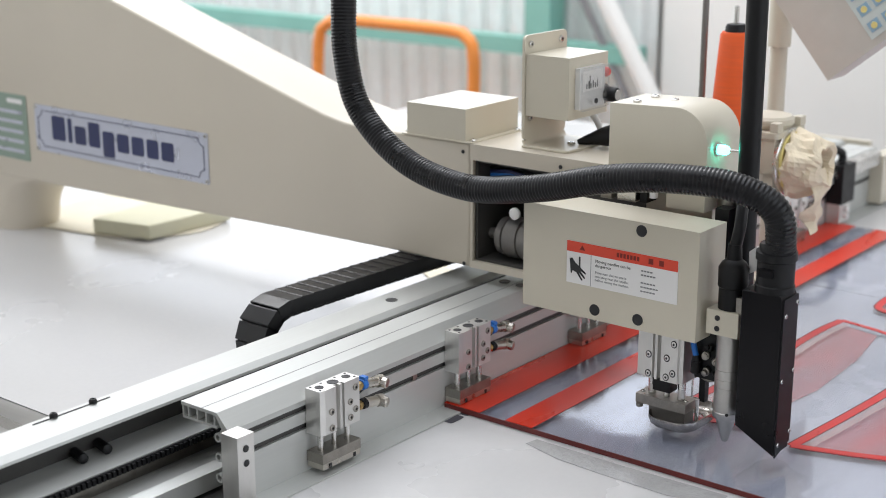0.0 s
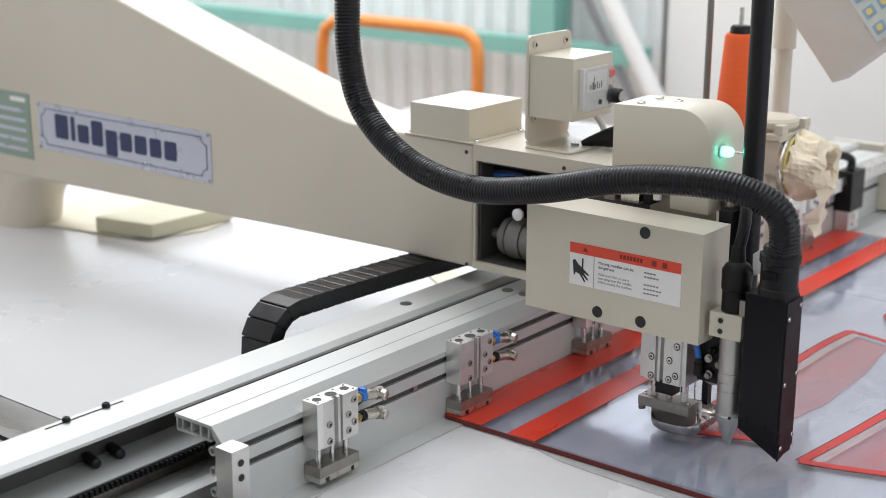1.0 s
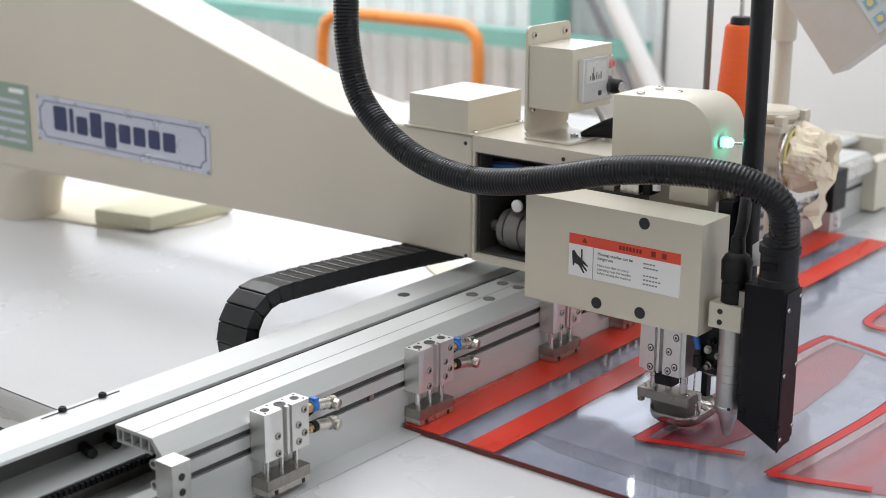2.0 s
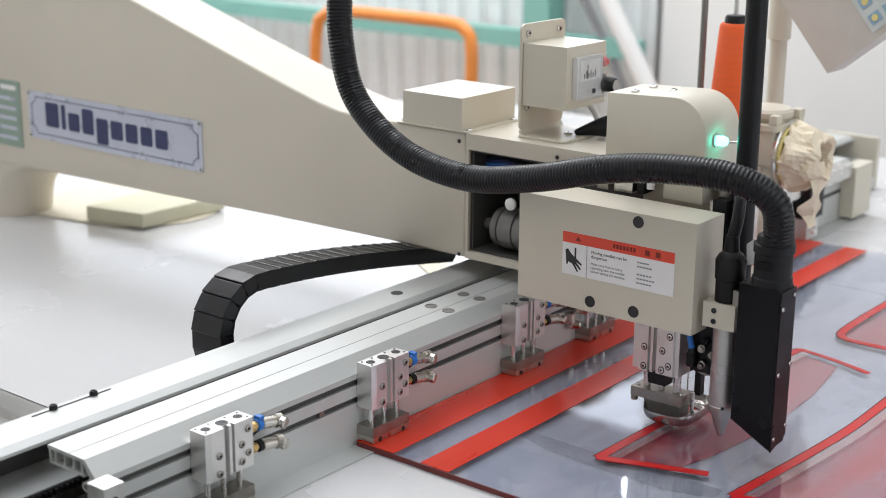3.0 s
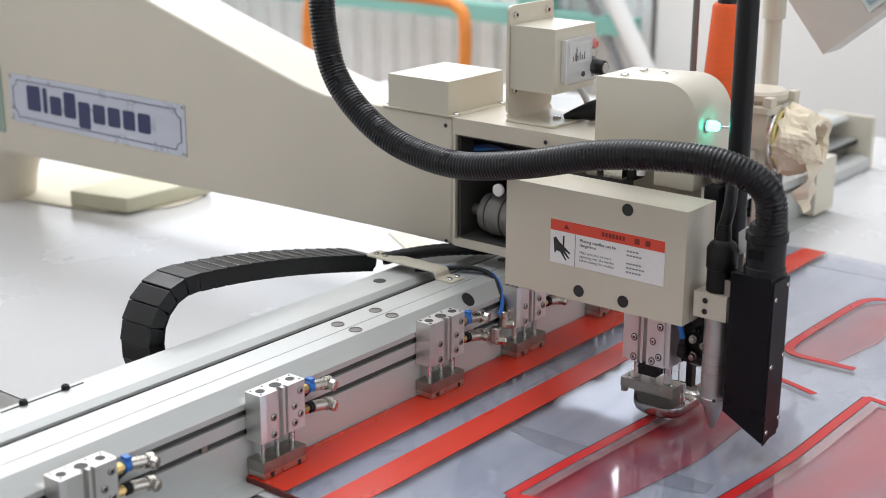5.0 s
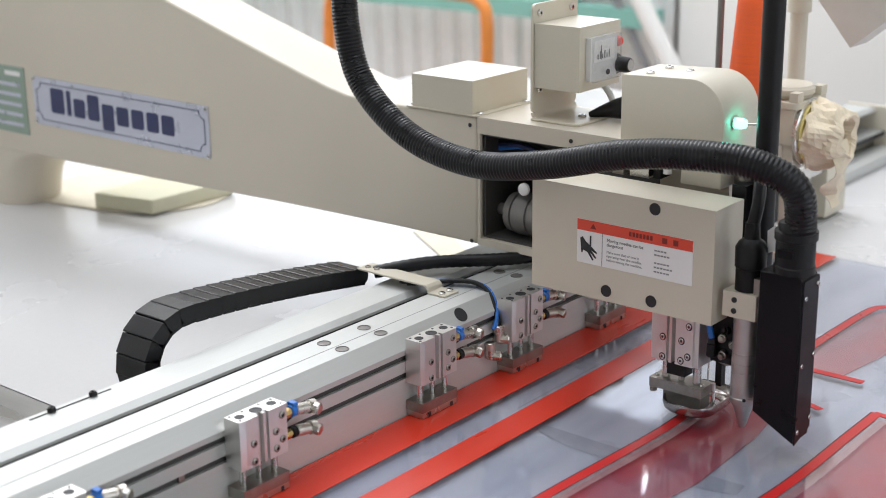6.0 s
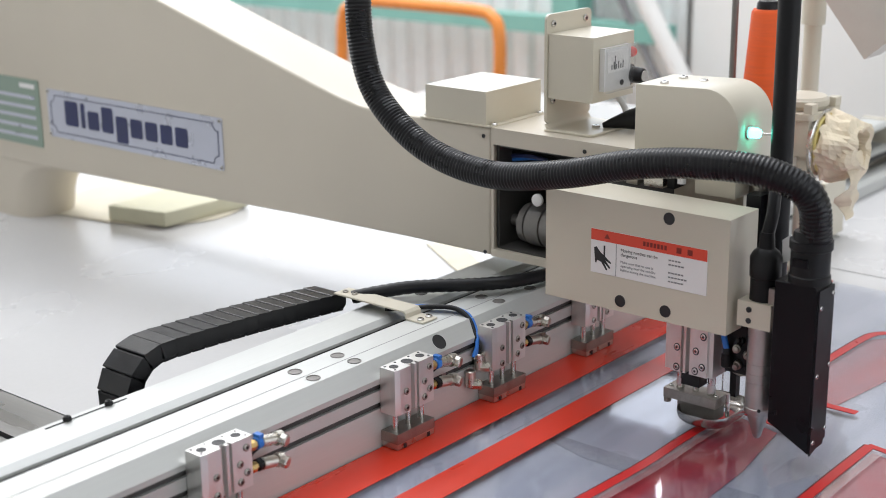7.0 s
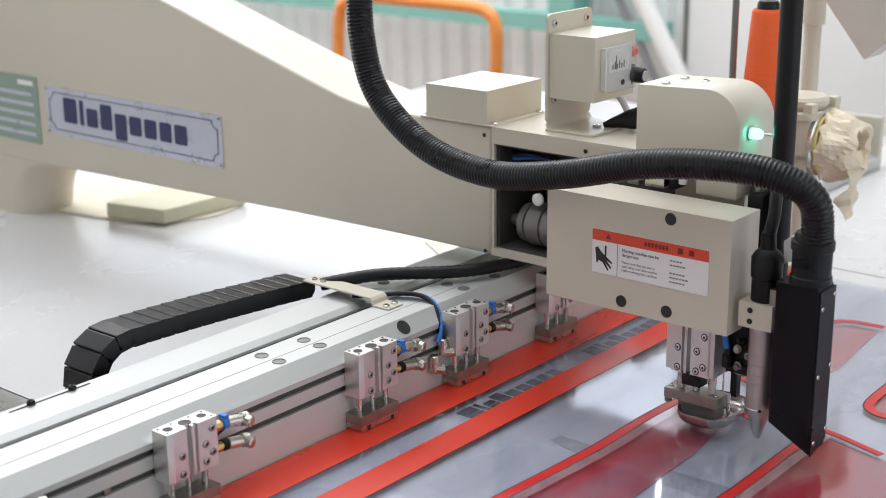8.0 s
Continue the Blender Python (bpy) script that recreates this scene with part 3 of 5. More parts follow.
def junction_box():
    j = thing("junction_box", "square cream sheet metal box screwed on the arm", "junction box", pose(0.139, 0.2935, 0.2372))
    part("lid", box(-0.048, 0.048, -0.0405, 0.0405, 0.0012, 0.0360, 0.0016), CREAM, j, smooth=True)
    part("flange", prism(rounded(-0.050, 0.050, -0.049, 0.049, 0.004), "z", 0, 0.0012), CREAM, j)
    for x in (-0.040, 0.040):
        for y in (-0.0452, 0.0452):
            screw("screw", (x, y, 0.0012), (0, 0, 1), 0.0036, j, STEEL)


junction_box()


def control_box():
    c = thing("thread_control_box", "cream control box with meter and knob on a bent bracket", "control box", pose(0.108, 0.165, 0.2372))
    x1 = 0.078
    plate = prism(rounded(0.0, x1, 0.008, 0.124, 0.006), "y", 0.024, 0.0270)
    part("bracket_plate", plate, CREAM, c)
    part("bracket_foot", prism([(0.0, 0.027), (0.0, -0.026), (0.004, -0.031), (x1 - 0.004, -0.031), (x1, -0.026), (x1, 0.027)], "z", 0.0, 0.003, 0.001), CREAM, c)
    bm = bmesh.new()
    add_rings(bm, [[(x, 0.0270 - 0.008 + 0.008 * math.cos(a), 0.008 - 0.008 * math.sin(a)) for a in (math.pi / 2 * i / 5 for i in range(6))] +
                   [(x, 0.0270 - 0.008 + 0.005 * math.cos(a), 0.008 - 0.005 * math.sin(a)) for a in (math.pi / 2 * i / 5 for i in range(5, -1, -1))] for x in (0.001, x1 - 0.001)])
    part("bracket_bend", bm, CREAM, c, smooth=True)
    body = part("case", box(0.002, x1 - 0.003, -0.030, 0.0235, 0.036, 0.104, 0.0025, 3), CREAM, c, smooth=True)
    part("meter", box(0.013, 0.060, -0.036, -0.0302, 0.047, 0.092, 0.001), METER, body, "white meter under a clear cover")
    part("meter_dial", box(0.018, 0.055, -0.0366, -0.0361, 0.066, 0.088), PAPER, body)
    part("meter_needle", box(0.030, 0.0312, -0.0371, -0.0368, 0.068, 0.083), INK, body)
    for k in range(6):
        part("dial_tick", box(0.024 + k * 0.004, 0.0255 + k * 0.004, -0.0371, -0.0368, 0.069, 0.074 + 0.003 * (k % 2)), INK, body)
    part("meter_cover", box(0.012, 0.061, -0.041, -0.0378, 0.046, 0.093, 0.001), LENS, body)
    part("meter_screw", lathe((0.036, -0.0412, 0.055), (0, -1, 0), [(0, 0.003), (0.0008, 0.003)], 12), INK, body)
    part("push_button", lathe((0.0675, -0.0302, 0.082), (0, -1, 0), [(0, 0.0055), (0.004, 0.0055), (0.006, 0.004)], 18), REDB, body, "small red push button", True)
    part("knob", lathe((0.0655, -0.0302, 0.058), (0, -1, 0), [(0, 0.011), (0.003, 0.011), (0.004, 0.0088), (0.017, 0.0080), (0.0185, 0.007)], 20), BLACK, body, "black control knob", True)
    part("knob_cap", lathe((0.0655, -0.0489, 0.058), (0, -1, 0), [(0, 0.006), (0.0008, 0.006)], 18), STEEL, body)
    for x, z in ((0.010, 0.114), (0.066, 0.114), (0.010, 0.0325)):
        screw("screw", (x, 0.0238, z), (0, -1, 0), 0.0038, c, STEEL)
    screw("foot_screw", (0.036, -0.012, 0.0031), (0, 0, 1), 0.0042, c, STEEL)
    bm = bmesh.new()
    add_sweep(bm, spline([(0.068, -0.012, 0.037), (0.070, -0.022, 0.024), (0.066, -0.032, 0.010), (0.062, -0.038, 0.001)], 0.004), 0.0035, 10)
    part("cable", bm, PAPER, c, "white cable", True)
    bm = bmesh.new()
    run = spline([(0.040, -0.018, 0.005), (0.046, -0.032, 0.010), (0.052, -0.052, 0.015), (0.060, -0.084, 0.019)], 0.005)
    add_sweep(bm, run, [0.003 + 0.0095 * min(1, i / 7) for i in range(len(run))], 12)
    part("cable_sleeve", bm, BLACK, c, "black taped cable sleeve", True)
    c.scale = (1.0, 1.0, 0.945)


control_box()


# ---------------------------------------------------------------- the sewing head
def head_cover():
    h = thing("head_guard", "cream front guard box with a warning label", "machine guard", pose(0, 0.0155, 0.1055))
    y0, y1, zt = -0.0955, 0.0955, 0.1065
    part("shell", box(0, 0.050, y0, y1, 0.003, zt, 0.0022, 3), CREAM, h, smooth=True)
    for y, z in ((-0.0355, 0.0985), (0.0128, 0.0130), (-0.0345, 0.0130)):
        ring = [(-0.0003, 0.0056), (0.0004, 0.0056), (0.0004, 0.0050), (0.0001, 0.0050)]
        part("screw_recess", lathe((0.0, y - 0.0005, z), (-1, 0, 0), ring, 24), INK, h, "black round screw hole")
    lab = part("warning_label", box(-0.0006, -0.0001, -0.0755, 0.0445, 0.0355, 0.077), PAPER, h, "white warning label with a red header")
    part("header_strip", box(-0.0009, -0.00065, -0.0753, 0.0443, 0.0665, 0.0768), LABEL_RED, lab, "red header strip")
    for k in range(7):
        part("header_bar", box(-0.0012, -0.00095, -0.0110 - k * 0.0036 - 0.0024, -0.0110 - k * 0.0036, 0.0697, 0.0738), LABEL_DARK, lab)
    for y in (-0.0450, -0.0560):
        part("header_block", box(-0.0012, -0.00095, y - 0.0048, y, 0.0690, 0.0742), LABEL_DARK, lab)
    part("header_sign", prism([(0.0300, 0.0695), (0.0240, 0.0695), (0.0270, 0.0742)], "x", -0.0012, -0.00095), LABEL_DARK, lab)
    part("divider", box(-0.0009, -0.00065, 0.0170, 0.0174, 0.0358, 0.0663), INK_GREY, lab)
    # a plain black pictogram
    sign = [(0.0410, 0.0590), (0.0385, 0.0605), (0.0345, 0.0560), (0.0300, 0.0530), (0.0225, 0.0475), (0.0230, 0.0462), (0.0290, 0.0490), (0.0232, 0.0425), (0.0242, 0.0415),
            (0.0305, 0.0470), (0.0262, 0.0400), (0.0275, 0.0394), (0.0330, 0.0465), (0.0375, 0.0480), (0.0385, 0.0450), (0.0395, 0.0452)]
    part("pictogram", prism(sign, "x", -0.0009, -0.00065), INK, lab, "plain black pictogram")
    part("pictogram_bar", box(-0.0010, -0.00075, 0.0290, 0.0306, 0.0510, 0.0625), INK, lab)

    def words(text, size, y, z, material=INK):
        lettering("lettering", text, size, Matrix.Translation((-0.0007, y, z)) @ FACING, material, lab)
    words("Moving needles can be", 0.0042, 0.0125, 0.0600)
    words("dangerous", 0.0042, 0.0125, 0.0558)
    words("Make sure that no one is", 0.0034, 0.0125, 0.0492, INK_GREY)
    words("operating near the needles", 0.0034, 0.0125, 0.0455, INK_GREY)
    words("before setting the machine.", 0.0034, 0.0125, 0.0418, INK_GREY)
    for k, (z, wd) in enumerate(((0.0605, 0.014), (0.0565, 0.019), (0.0490, 0.016), (0.0450, 0.021), (0.0410, 0.019))):
        n = int(wd / 0.0032)
        for i in range(n):
            part("small_bar", box(-0.0009, -0.00065, -0.0372 - i * 0.0032 - 0.0024, -0.0372 - i * 0.0032, z, z + 0.0013), INK_GREY, lab)


head_cover()


def upper_cover():
    c = thing("needle_bar_cover", "cream rounded cover with a lit green indicator", "machine cover", pose(0.062, 0.003, 0.2125))
    pts = [(0.053, 0.030), (0.053, 0.0935), (-0.018, 0.0965)]
    pts += [(-0.020 - 0.033 * math.sin(a), 0.0635 + 0.033 * math.cos(a)) for a in (math.pi / 2 * i / 10 for i in range(11))]
    pts += [(-0.053, 0.0), (-0.012, 0.0), (-0.012, 0.030)]
    part("shell", prism(pts, "x", 0, 0.066, 0.0012), CREAM, c, smooth=True)
    for x, y in ((0.012, 0.030), (0.046, 0.030), (0.040, 0.005)):
        screw("screw", (x, y, 0.0945), (0, 0, 1), 0.0042, c, STEEL)
    part("indicator_lamp", lathe((0.020, -0.0532, 0.058), (0, -1, 0), [(0, 0.0048), (0.008, 0.0048), (0.011, 0.0036), (0.0125, 0.001)], 18), LED, c, "glowing green indicator lamp", True)
    part("indicator_bezel", lathe((0.020, -0.0531, 0.058), (0, -1, 0), [(0, 0.0064), (0.002, 0.0064), (0.0022, 0.005)], 18), STEEL, c)
    part("indicator_lead", rod((0.020, -0.066, 0.058), (0.026, -0.084, 0.0585), 0.0012, 8), STEEL, c)


upper_cover()


def linkage():
    l = thing("needle_linkage", "small steel linkage blocks between guard and cover", "mechanism", pose(0.058, 0.015, 0.2125))
    part("block", box(0.002, 0.020, 0.008, 0.028, 0, 0.027, 0.001), STEEL, l)
    part("dark_block", box(0.006, 0.025, -0.002, 0.0055, 0, 0.026, 0.001), BLACK, l)
    part("pin", rod((0.0005, 0.018, 0.014), (0.002, 0.018, 0.014), 0.004), STEEL_D, l)
    part("block", box(0.000, 0.012, 0.034, 0.046, 0, 0.020, 0.001), STEEL_D, l)
    part("white_roller", lathe((0.008, -0.0085, 0.006), (0, 0, 1), [(0, 0.004), (0.012, 0.004)], 14), PAPER, l)
    part("lever", box(0.012, 0.018, 0.048, 0.090, 0.002, 0.010, 0.001), STEEL, l)
    part("end_post", lathe((0.030, -0.078, 0.0), (0, 0, 1), [(0, 0.012), (0.014, 0.012), (0.016, 0.010), (0.030, 0.010)], 18), STEEL_D, l, smooth=True)
    part("rear_plate", box(0.030, 0.048, -0.060, 0.012, -0.060, 0.024, 0.002), CREAM, l)
    part("end_plate", box(0.016, 0.045, -0.092, -0.066, 0.031, 0.034, 0.001), STEEL, l)


linkage()


def presser():
    p = thing("presser_unit", "guided air cylinder with a rounded steel presser foot", "presser foot", pose(0.030, -0.036, 0.011))
    # body below the guard
    prof = [(-0.030, -0.0105), (-0.0222, -0.0105), (-0.0215, -0.014), (-0.0100, -0.014), (-0.0100, -0.0095), (-0.0070, -0.0095), (-0.0070, -0.014), (-0.0040, -0.014), (-0.0040, -0.0070),
            (0.0004, -0.0070), (0.0004, -0.014), (0.0205, -0.014), (0.0212, -0.0115), (0.026, -0.0115), (0.026, 0.013), (-0.030, 0.013)]
    bm = bmesh.new()
    add_rings(bm, [[(py, -px, z) for px, py in prof] for z in (0.0465, 0.128)])
    body = part("cylinder_body", bevel(bm, 0.0006, 1), ALU_B, p, "silver aluminium guide cylinder")
    for y, z in ((0.0145, 0.0700), (0.0145, 0.0510), (-0.0075, 0.0700), (-0.0072, 0.0510), (-0.0150, 0.0560), (-0.0155, 0.0850)):
        part("counterbore", lathe((-0.0140, y, z), (-1, 0, 0), [(0, 0.0037), (0.0003, 0.0037)], 18), INK, body)
        part("socket_screw", lathe((-0.0141, y, z), (-1, 0, 0), [(0, 0.0027), (0.0006, 0.0027), (0.0008, 0.0022)], 16), STEEL, body)
        part("screw_socket", lathe((-0.0148, y, z), (-1, 0, 0), [(0, 0.0013), (0.0003, 0.0013)], 6), INK, body)
    for y in (0.016, -0.002, -0.020):
        part("guide_rod", rod((-0.002, y, 0.0275), (-0.002, y, 0.0467), 0.0042 if y != -0.002 else 0.0034, 16), STEEL, p, smooth=True)
    part("buffer", box(-0.011, 0.004, -0.011, 0.010, 0.0345, 0.0460, 0.001), BLACK, p, "black rubber buffer")
    part("tool_plate", box(-0.012, 0.012, -0.031, 0.030, 0.0180, 0.0272, 0.001), STEEL_D, p, "steel tool plate")
    for y in (0.026, -0.027):
        screw("plate_screw", (-0.004, y, 0.0273), (0, 0, 1), 0.0026, p, STEEL)
    part("plate_stop", lathe((-0.0100, 0.026, 0.0180), (0, 0, -1), [(0, 0.0038), (0.004, 0.0038)], 14), STEEL_D, p)
    # dish-shaped foot with an open middle
    outer = rounded(-0.024, 0.052, -0.043, 0.016, 0.022, 8)
    n = len(outer)
    cx, cy = 0.014, -0.0135

    def ring(scale_out, z):
        return [(cx + (x - cx) * scale_out, cy + (y - cy) * scale_out, z) for x, y in outer]
    bm = bmesh.new()
    add_rings(bm, [ring(0.99, 0.0115), ring(1.0, 0.0085), ring(0.95, 0.0035), ring(0.86, 0.0006), ring(0.74, 0.0), ring(0.60, 0.0008), ring(0.60, 0.0022), ring(0.75, 0.0018), ring(0.86, 0.0030), ring(0.93, 0.0060), ring(0.97, 0.0115)], closed=True)
    part("foot", bm, FOOT_STEEL, p, "polished steel foot", True)
    part("foot_block", box(-0.004, 0.014, -0.026, 0.018, 0.0030, 0.0178, 0.001), DULL, p, "dark steel block above the foot")
    part("foot_lever", box(0.012, 0.020, -0.0395, -0.0325, 0.0250, 0.056, 0.001), BLACK, p, "black foot lever")
    part("lever_pin", rod((0.0035, -0.0360, 0.0080), (0.0035, -0.0360, 0.0300), 0.0022, 12), STEEL, p, smooth=True)
    # needle bar and needle
    part("needle_bar", rod((0.020, -0.020, 0.050), (0.020, -0.020, 0.110), 0.0045, 16), STEEL_D, p, smooth=True)
    part("needle_clamp", lathe((0.020, -0.020, 0.044), (0, 0, 1), [(0, 0.0035), (0.002, 0.0055), (0.010, 0.0055), (0.012, 0.0045)], 14), STEEL, p)
    part("needle", lathe((0.020, -0.020, 0.006), (0, 0, 1), [(0, 0.0003), (0.008, 0.0009), (0.040, 0.0011)], 8), STEEL, p)
    for k, (y, z, r) in enumerate(((-0.037, 0.068, 0.006), (-0.041, 0.057, 0.005), (-0.040, 0.080, 0.007))):
        part("fitting", lathe((0.004 + 0.004 * k, y, z), (0.3, -1, 0.1), [(0, r * 0.7), (0.004, r), (0.010, r), (0.011, r * 0.7), (0.016, r * 0.6)], 14), (STEEL_D, NICKEL, BLACK)[k], p, smooth=True)
    for y, z, ax, r in ((-0.0475, 0.078, (-1, -0.3, 0.1), 0.0040), (-0.0530, 0.086, (-1, 0.2, 0.3), 0.0034), (-0.0580, 0.074, (-0.8, -0.6, 0), 0.0036), (-0.0500, 0.064, (-1, 0, -0.2), 0.0042), (-0.0590, 0.062, (-0.7, -0.7, 0), 0.0030)):
        part("nickel_fitting", lathe((-0.0030, y, z), ax, [(0, r), (0.004, r), (0.0045, r * 0.7), (0.008, r * 0.7), (0.0085, r * 0.4)], 12), STEEL_D if r > 0.0035 else BLACK, p, smooth=True)
    part("tube_socket", lathe((-0.0080, -0.0385, 0.0600), (0.05, 0, 1), [(0, 0.0040), (0.001, 0.0052), (0.012, 0.0052), (0.0125, 0.0042), (0.018, 0.0040)], 14), BLACK, p, smooth=True)
    part("valve_block", box(-0.002, 0.028, -0.068, -0.034, 0.054, 0.100, 0.003), BLACK, p, "black valve block")
    bm = bmesh.new()
    add_sweep(bm, spline([(-0.006, -0.034, 0.116), (-0.009, -0.034, 0.100), (-0.0095, -0.036, 0.088), (-0.008, -0.0385, 0.077)], 0.004), 0.0030, 10)
    part("air_tube", bm, BLUE, p, "blue air tube", True)
    bm = bmesh.new()
    add_sweep(bm, spline([(0.010, -0.030, 0.054), (0.012, -0.044, 0.048), (0.012, -0.058, 0.054)], 0.004), 0.002, 8)
    part("lever_arm", bm, STEEL_D, p)
    part("work_lamp", lathe((0.030, 0.052, 0.098), (0, 0, -1), [(0, 0.008), (0.006, 0.008), (0.0062, 0.006)], 16), LAMP, p, "small lit white work lamp")
    part("lamp_holder", lathe((0.030, 0.052, 0.1165), (0, 0, -1), [(0, 0.006), (0.018, 0.009)], 16), BLACK, p)
    p.scale = (0.95, 0.88, 1.0)


presser()
spot = bpy.data.lights.new("work_light", "SPOT")
spot.energy, spot.spot_size, spot.spot_blend, spot.shadow_soft_size, spot.color = 0.09, radians(135), 1.0, 0.008, (0.95, 0.96, 1.0)
spot_ob = new("work_light", spot)
spot_ob.matrix_world = look((0.0585, 0.0098, 0.096), (0.030, 0.010, 0.0))


def laser_pen():
    p = thing("marking_pen", "silver marking laser with black cap in a cream clip", "laser pointer", pose(0.022, -0.1035, 0.0125))
    part("tip", lathe((0, 0, 0), (0, 0, 1), [(0, 0.0024), (0.002, 0.0036), (0.0225, 0.0095), (0.024, 0.0095)], 28), PEN, p, smooth=True)
    part("barrel", lathe((0, 0, 0.024), (0, 0, 1), [(0, 0.0118), (0.001, 0.0125), (0.006, 0.0125), (0.0065, 0.0120), (0.0300, 0.0120), (0.0301, 0.0116), (0.0309, 0.0116), (0.0310, 0.0120), (0.0380, 0.0120), (0.0381, 0.0116), (0.0389, 0.0116), (0.0390, 0.0120), (0.0470, 0.0120), (0.0471, 0.0116), (0.0479, 0.0116), (0.0480, 0.0120), (0.106, 0.0120)], 32), PEN, p, "knurled silver barrel", True)
    for a in (-150, -60):
        part("set_screw", lathe((0.0121 * math.cos(radians(a)), 0.0121 * math.sin(radians(a)), 0.030), (math.cos(radians(a)), math.sin(radians(a)), 0), [(0, 0.0016), (0.0005, 0.0016)], 10), INK, p)
    clip = part("clip", box(-0.0150, 0.020, -0.0145, 0.0170, 0.106, 0.129, 0.0015), CREAM, p, "cream clamp block")
    for z in (0.112, 0.122):
        screw("clip_screw", (-0.0151, 0.006, z), (-1, 0, 0), 0.0026, clip, INK, 0.0008)
    part("cap", lathe((0, 0, 0.129), (0, 0, 1), [(0, 0.0125), (0.020, 0.0125), (0.021, 0.0135), (0.038, 0.0138), (0.043, 0.011), (0.046, 0.007), (0.060, 0.006)], 28), BLACK, p, "black plastic cap", True)
    part("tag", prism([(-0.012, 0.162), (-0.020, 0.166), (-0.024, 0.180), (-0.018, 0.188), (-0.011, 0.182)], "x", 0.006, 0.0085), PAPER, p)
    bm = bmesh.new()
    add_sweep(bm, spline([(0, 0, 0.185), (0.004, -0.002, 0.205), (0.016, 0.002, 0.225), (0.035, 0.004, 0.235)], 0.005), 0.0055, 10)
    part("lead", bm, BLACK, p, smooth=True)


laser_pen()


def black_unit():
    b = thing("knife_unit", "tall black metal housing with a slanted lower edge", "machine housing", pose(0.0, -0.1435, 0.0))
    poly = [(0.0200, 0.0405), (-0.0185, 0.0195), (-0.0185, 0.163), (-0.0165, 0.168), (0.0200, 0.168)]
    part("housing", prism(poly, "x", 0.0, 0.030, 0.0006, 1), BLACK_M, b)
    part("side_plate", prism([(0.0005, 0.0180), (0.0295, 0.0265), (0.0295, 0.1655), (0.0005, 0.1655)], "y", -0.0202, -0.0188, 0.0004, 1), BLACK_M, b)
    for x, z in ((0.004, 0.030), (0.026, 0.037), (0.004, 0.090), (0.026, 0.095), (0.004, 0.150), (0.026, 0.158)):
        screw("screw", (x, -0.0202, z), (0, -1, 0), 0.0022, b, STEEL)
    part("socket", lathe((0.014, -0.004, 0.1682), (0, 0, 1), [(0, 0.0175), (0.006, 0.0175), (0.007, 0.0165), (0.028, 0.0165), (0.029, 0.0180), (0.036, 0.0180), (0.037, 0.015)], 28), BLACK, b, "black plastic hose socket", True)
    part("socket_catch", box(-0.005, -0.0022, -0.010, 0.003, 0.184, 0.191, 0.0006), BLACK_M, b)
    part("mounting_arm", box(0.010, 0.026, 0.0205, 0.030, 0.140, 0.156, 0.001), STEEL_D, b)
    return b


black_unit()


def hose():
    ctrl = [(0.05, 0.345, 0.80), (0.02, 0.341, 0.62), (0.0, 0.334, 0.48), (-0.012, 0.330, 0.400), (-0.02, 0.322, 0.337), (-0.02, 0.302, 0.281), (-0.02, 0.242, 0.237), (-0.02, 0.163, 0.2215),
            (-0.02, 0.083, 0.2325), (-0.02, 0.003, 0.2530), (-0.016, -0.062, 0.2615), (-0.008, -0.1165, 0.2600), (0.003, -0.1495, 0.2420), (0.012, -0.1525, 0.203)]
    dense = spline(ctrl, 0.004)
    step, run, want, pts = 0.0036 / 4, 0.0, 0.0, []
    for a, b in zip(dense, dense[1:]):
        d = (b - a).length
        while want <= run + d:
            pts.append(a + (b - a) * ((want - run) / d))
            want += step
        run += d
    # even ribs along the hose
    rad = [(0.0134, 0.0134, 0.0127, 0.0127)[i % 4] for i in range(len(pts))]
    bm = bmesh.new()
    add_sweep(bm, pts, rad, 16)
    h = thing("corrugated_hose", "black corrugated cable hose hanging over the machine head", "hose", pose(0.012, -0.149, 0.203))
    bmesh.ops.transform(bm, matrix=h.matrix_basis.inverted(), verts=bm.verts)
    part("ribbed_tube", bm, HOSE, h, smooth=True)
    part("end_collar", lathe((0, 0, -0.004), (0.0, 0.1, 1), [(0, 0.0145), (0.012, 0.0148), (0.014, 0.0138)], 24), BLACK, h, smooth=True)
    bm = lathe((0.038, 0.494, 0.597), (0, 0, 1), [(0, 0.016), (0.03, 0.016)], 24)
    part("top_collar", bm, BLACK, h, smooth=True)


hose()


def black_tube():
    t = thing("black_post", "black round post rising behind the machine head", "post", pose(0.075, -0.087, 0.13))
    part("tube", rod((0, 0, 0.0), (0.004, 0.004, 0.47), 0.0098, 24), BLACK, t, smooth=True)
    part("mount", box(-0.014, 0.014, 0.011, 0.025, 0.0, 0.09, 0.002), BLACK, t)


black_tube()


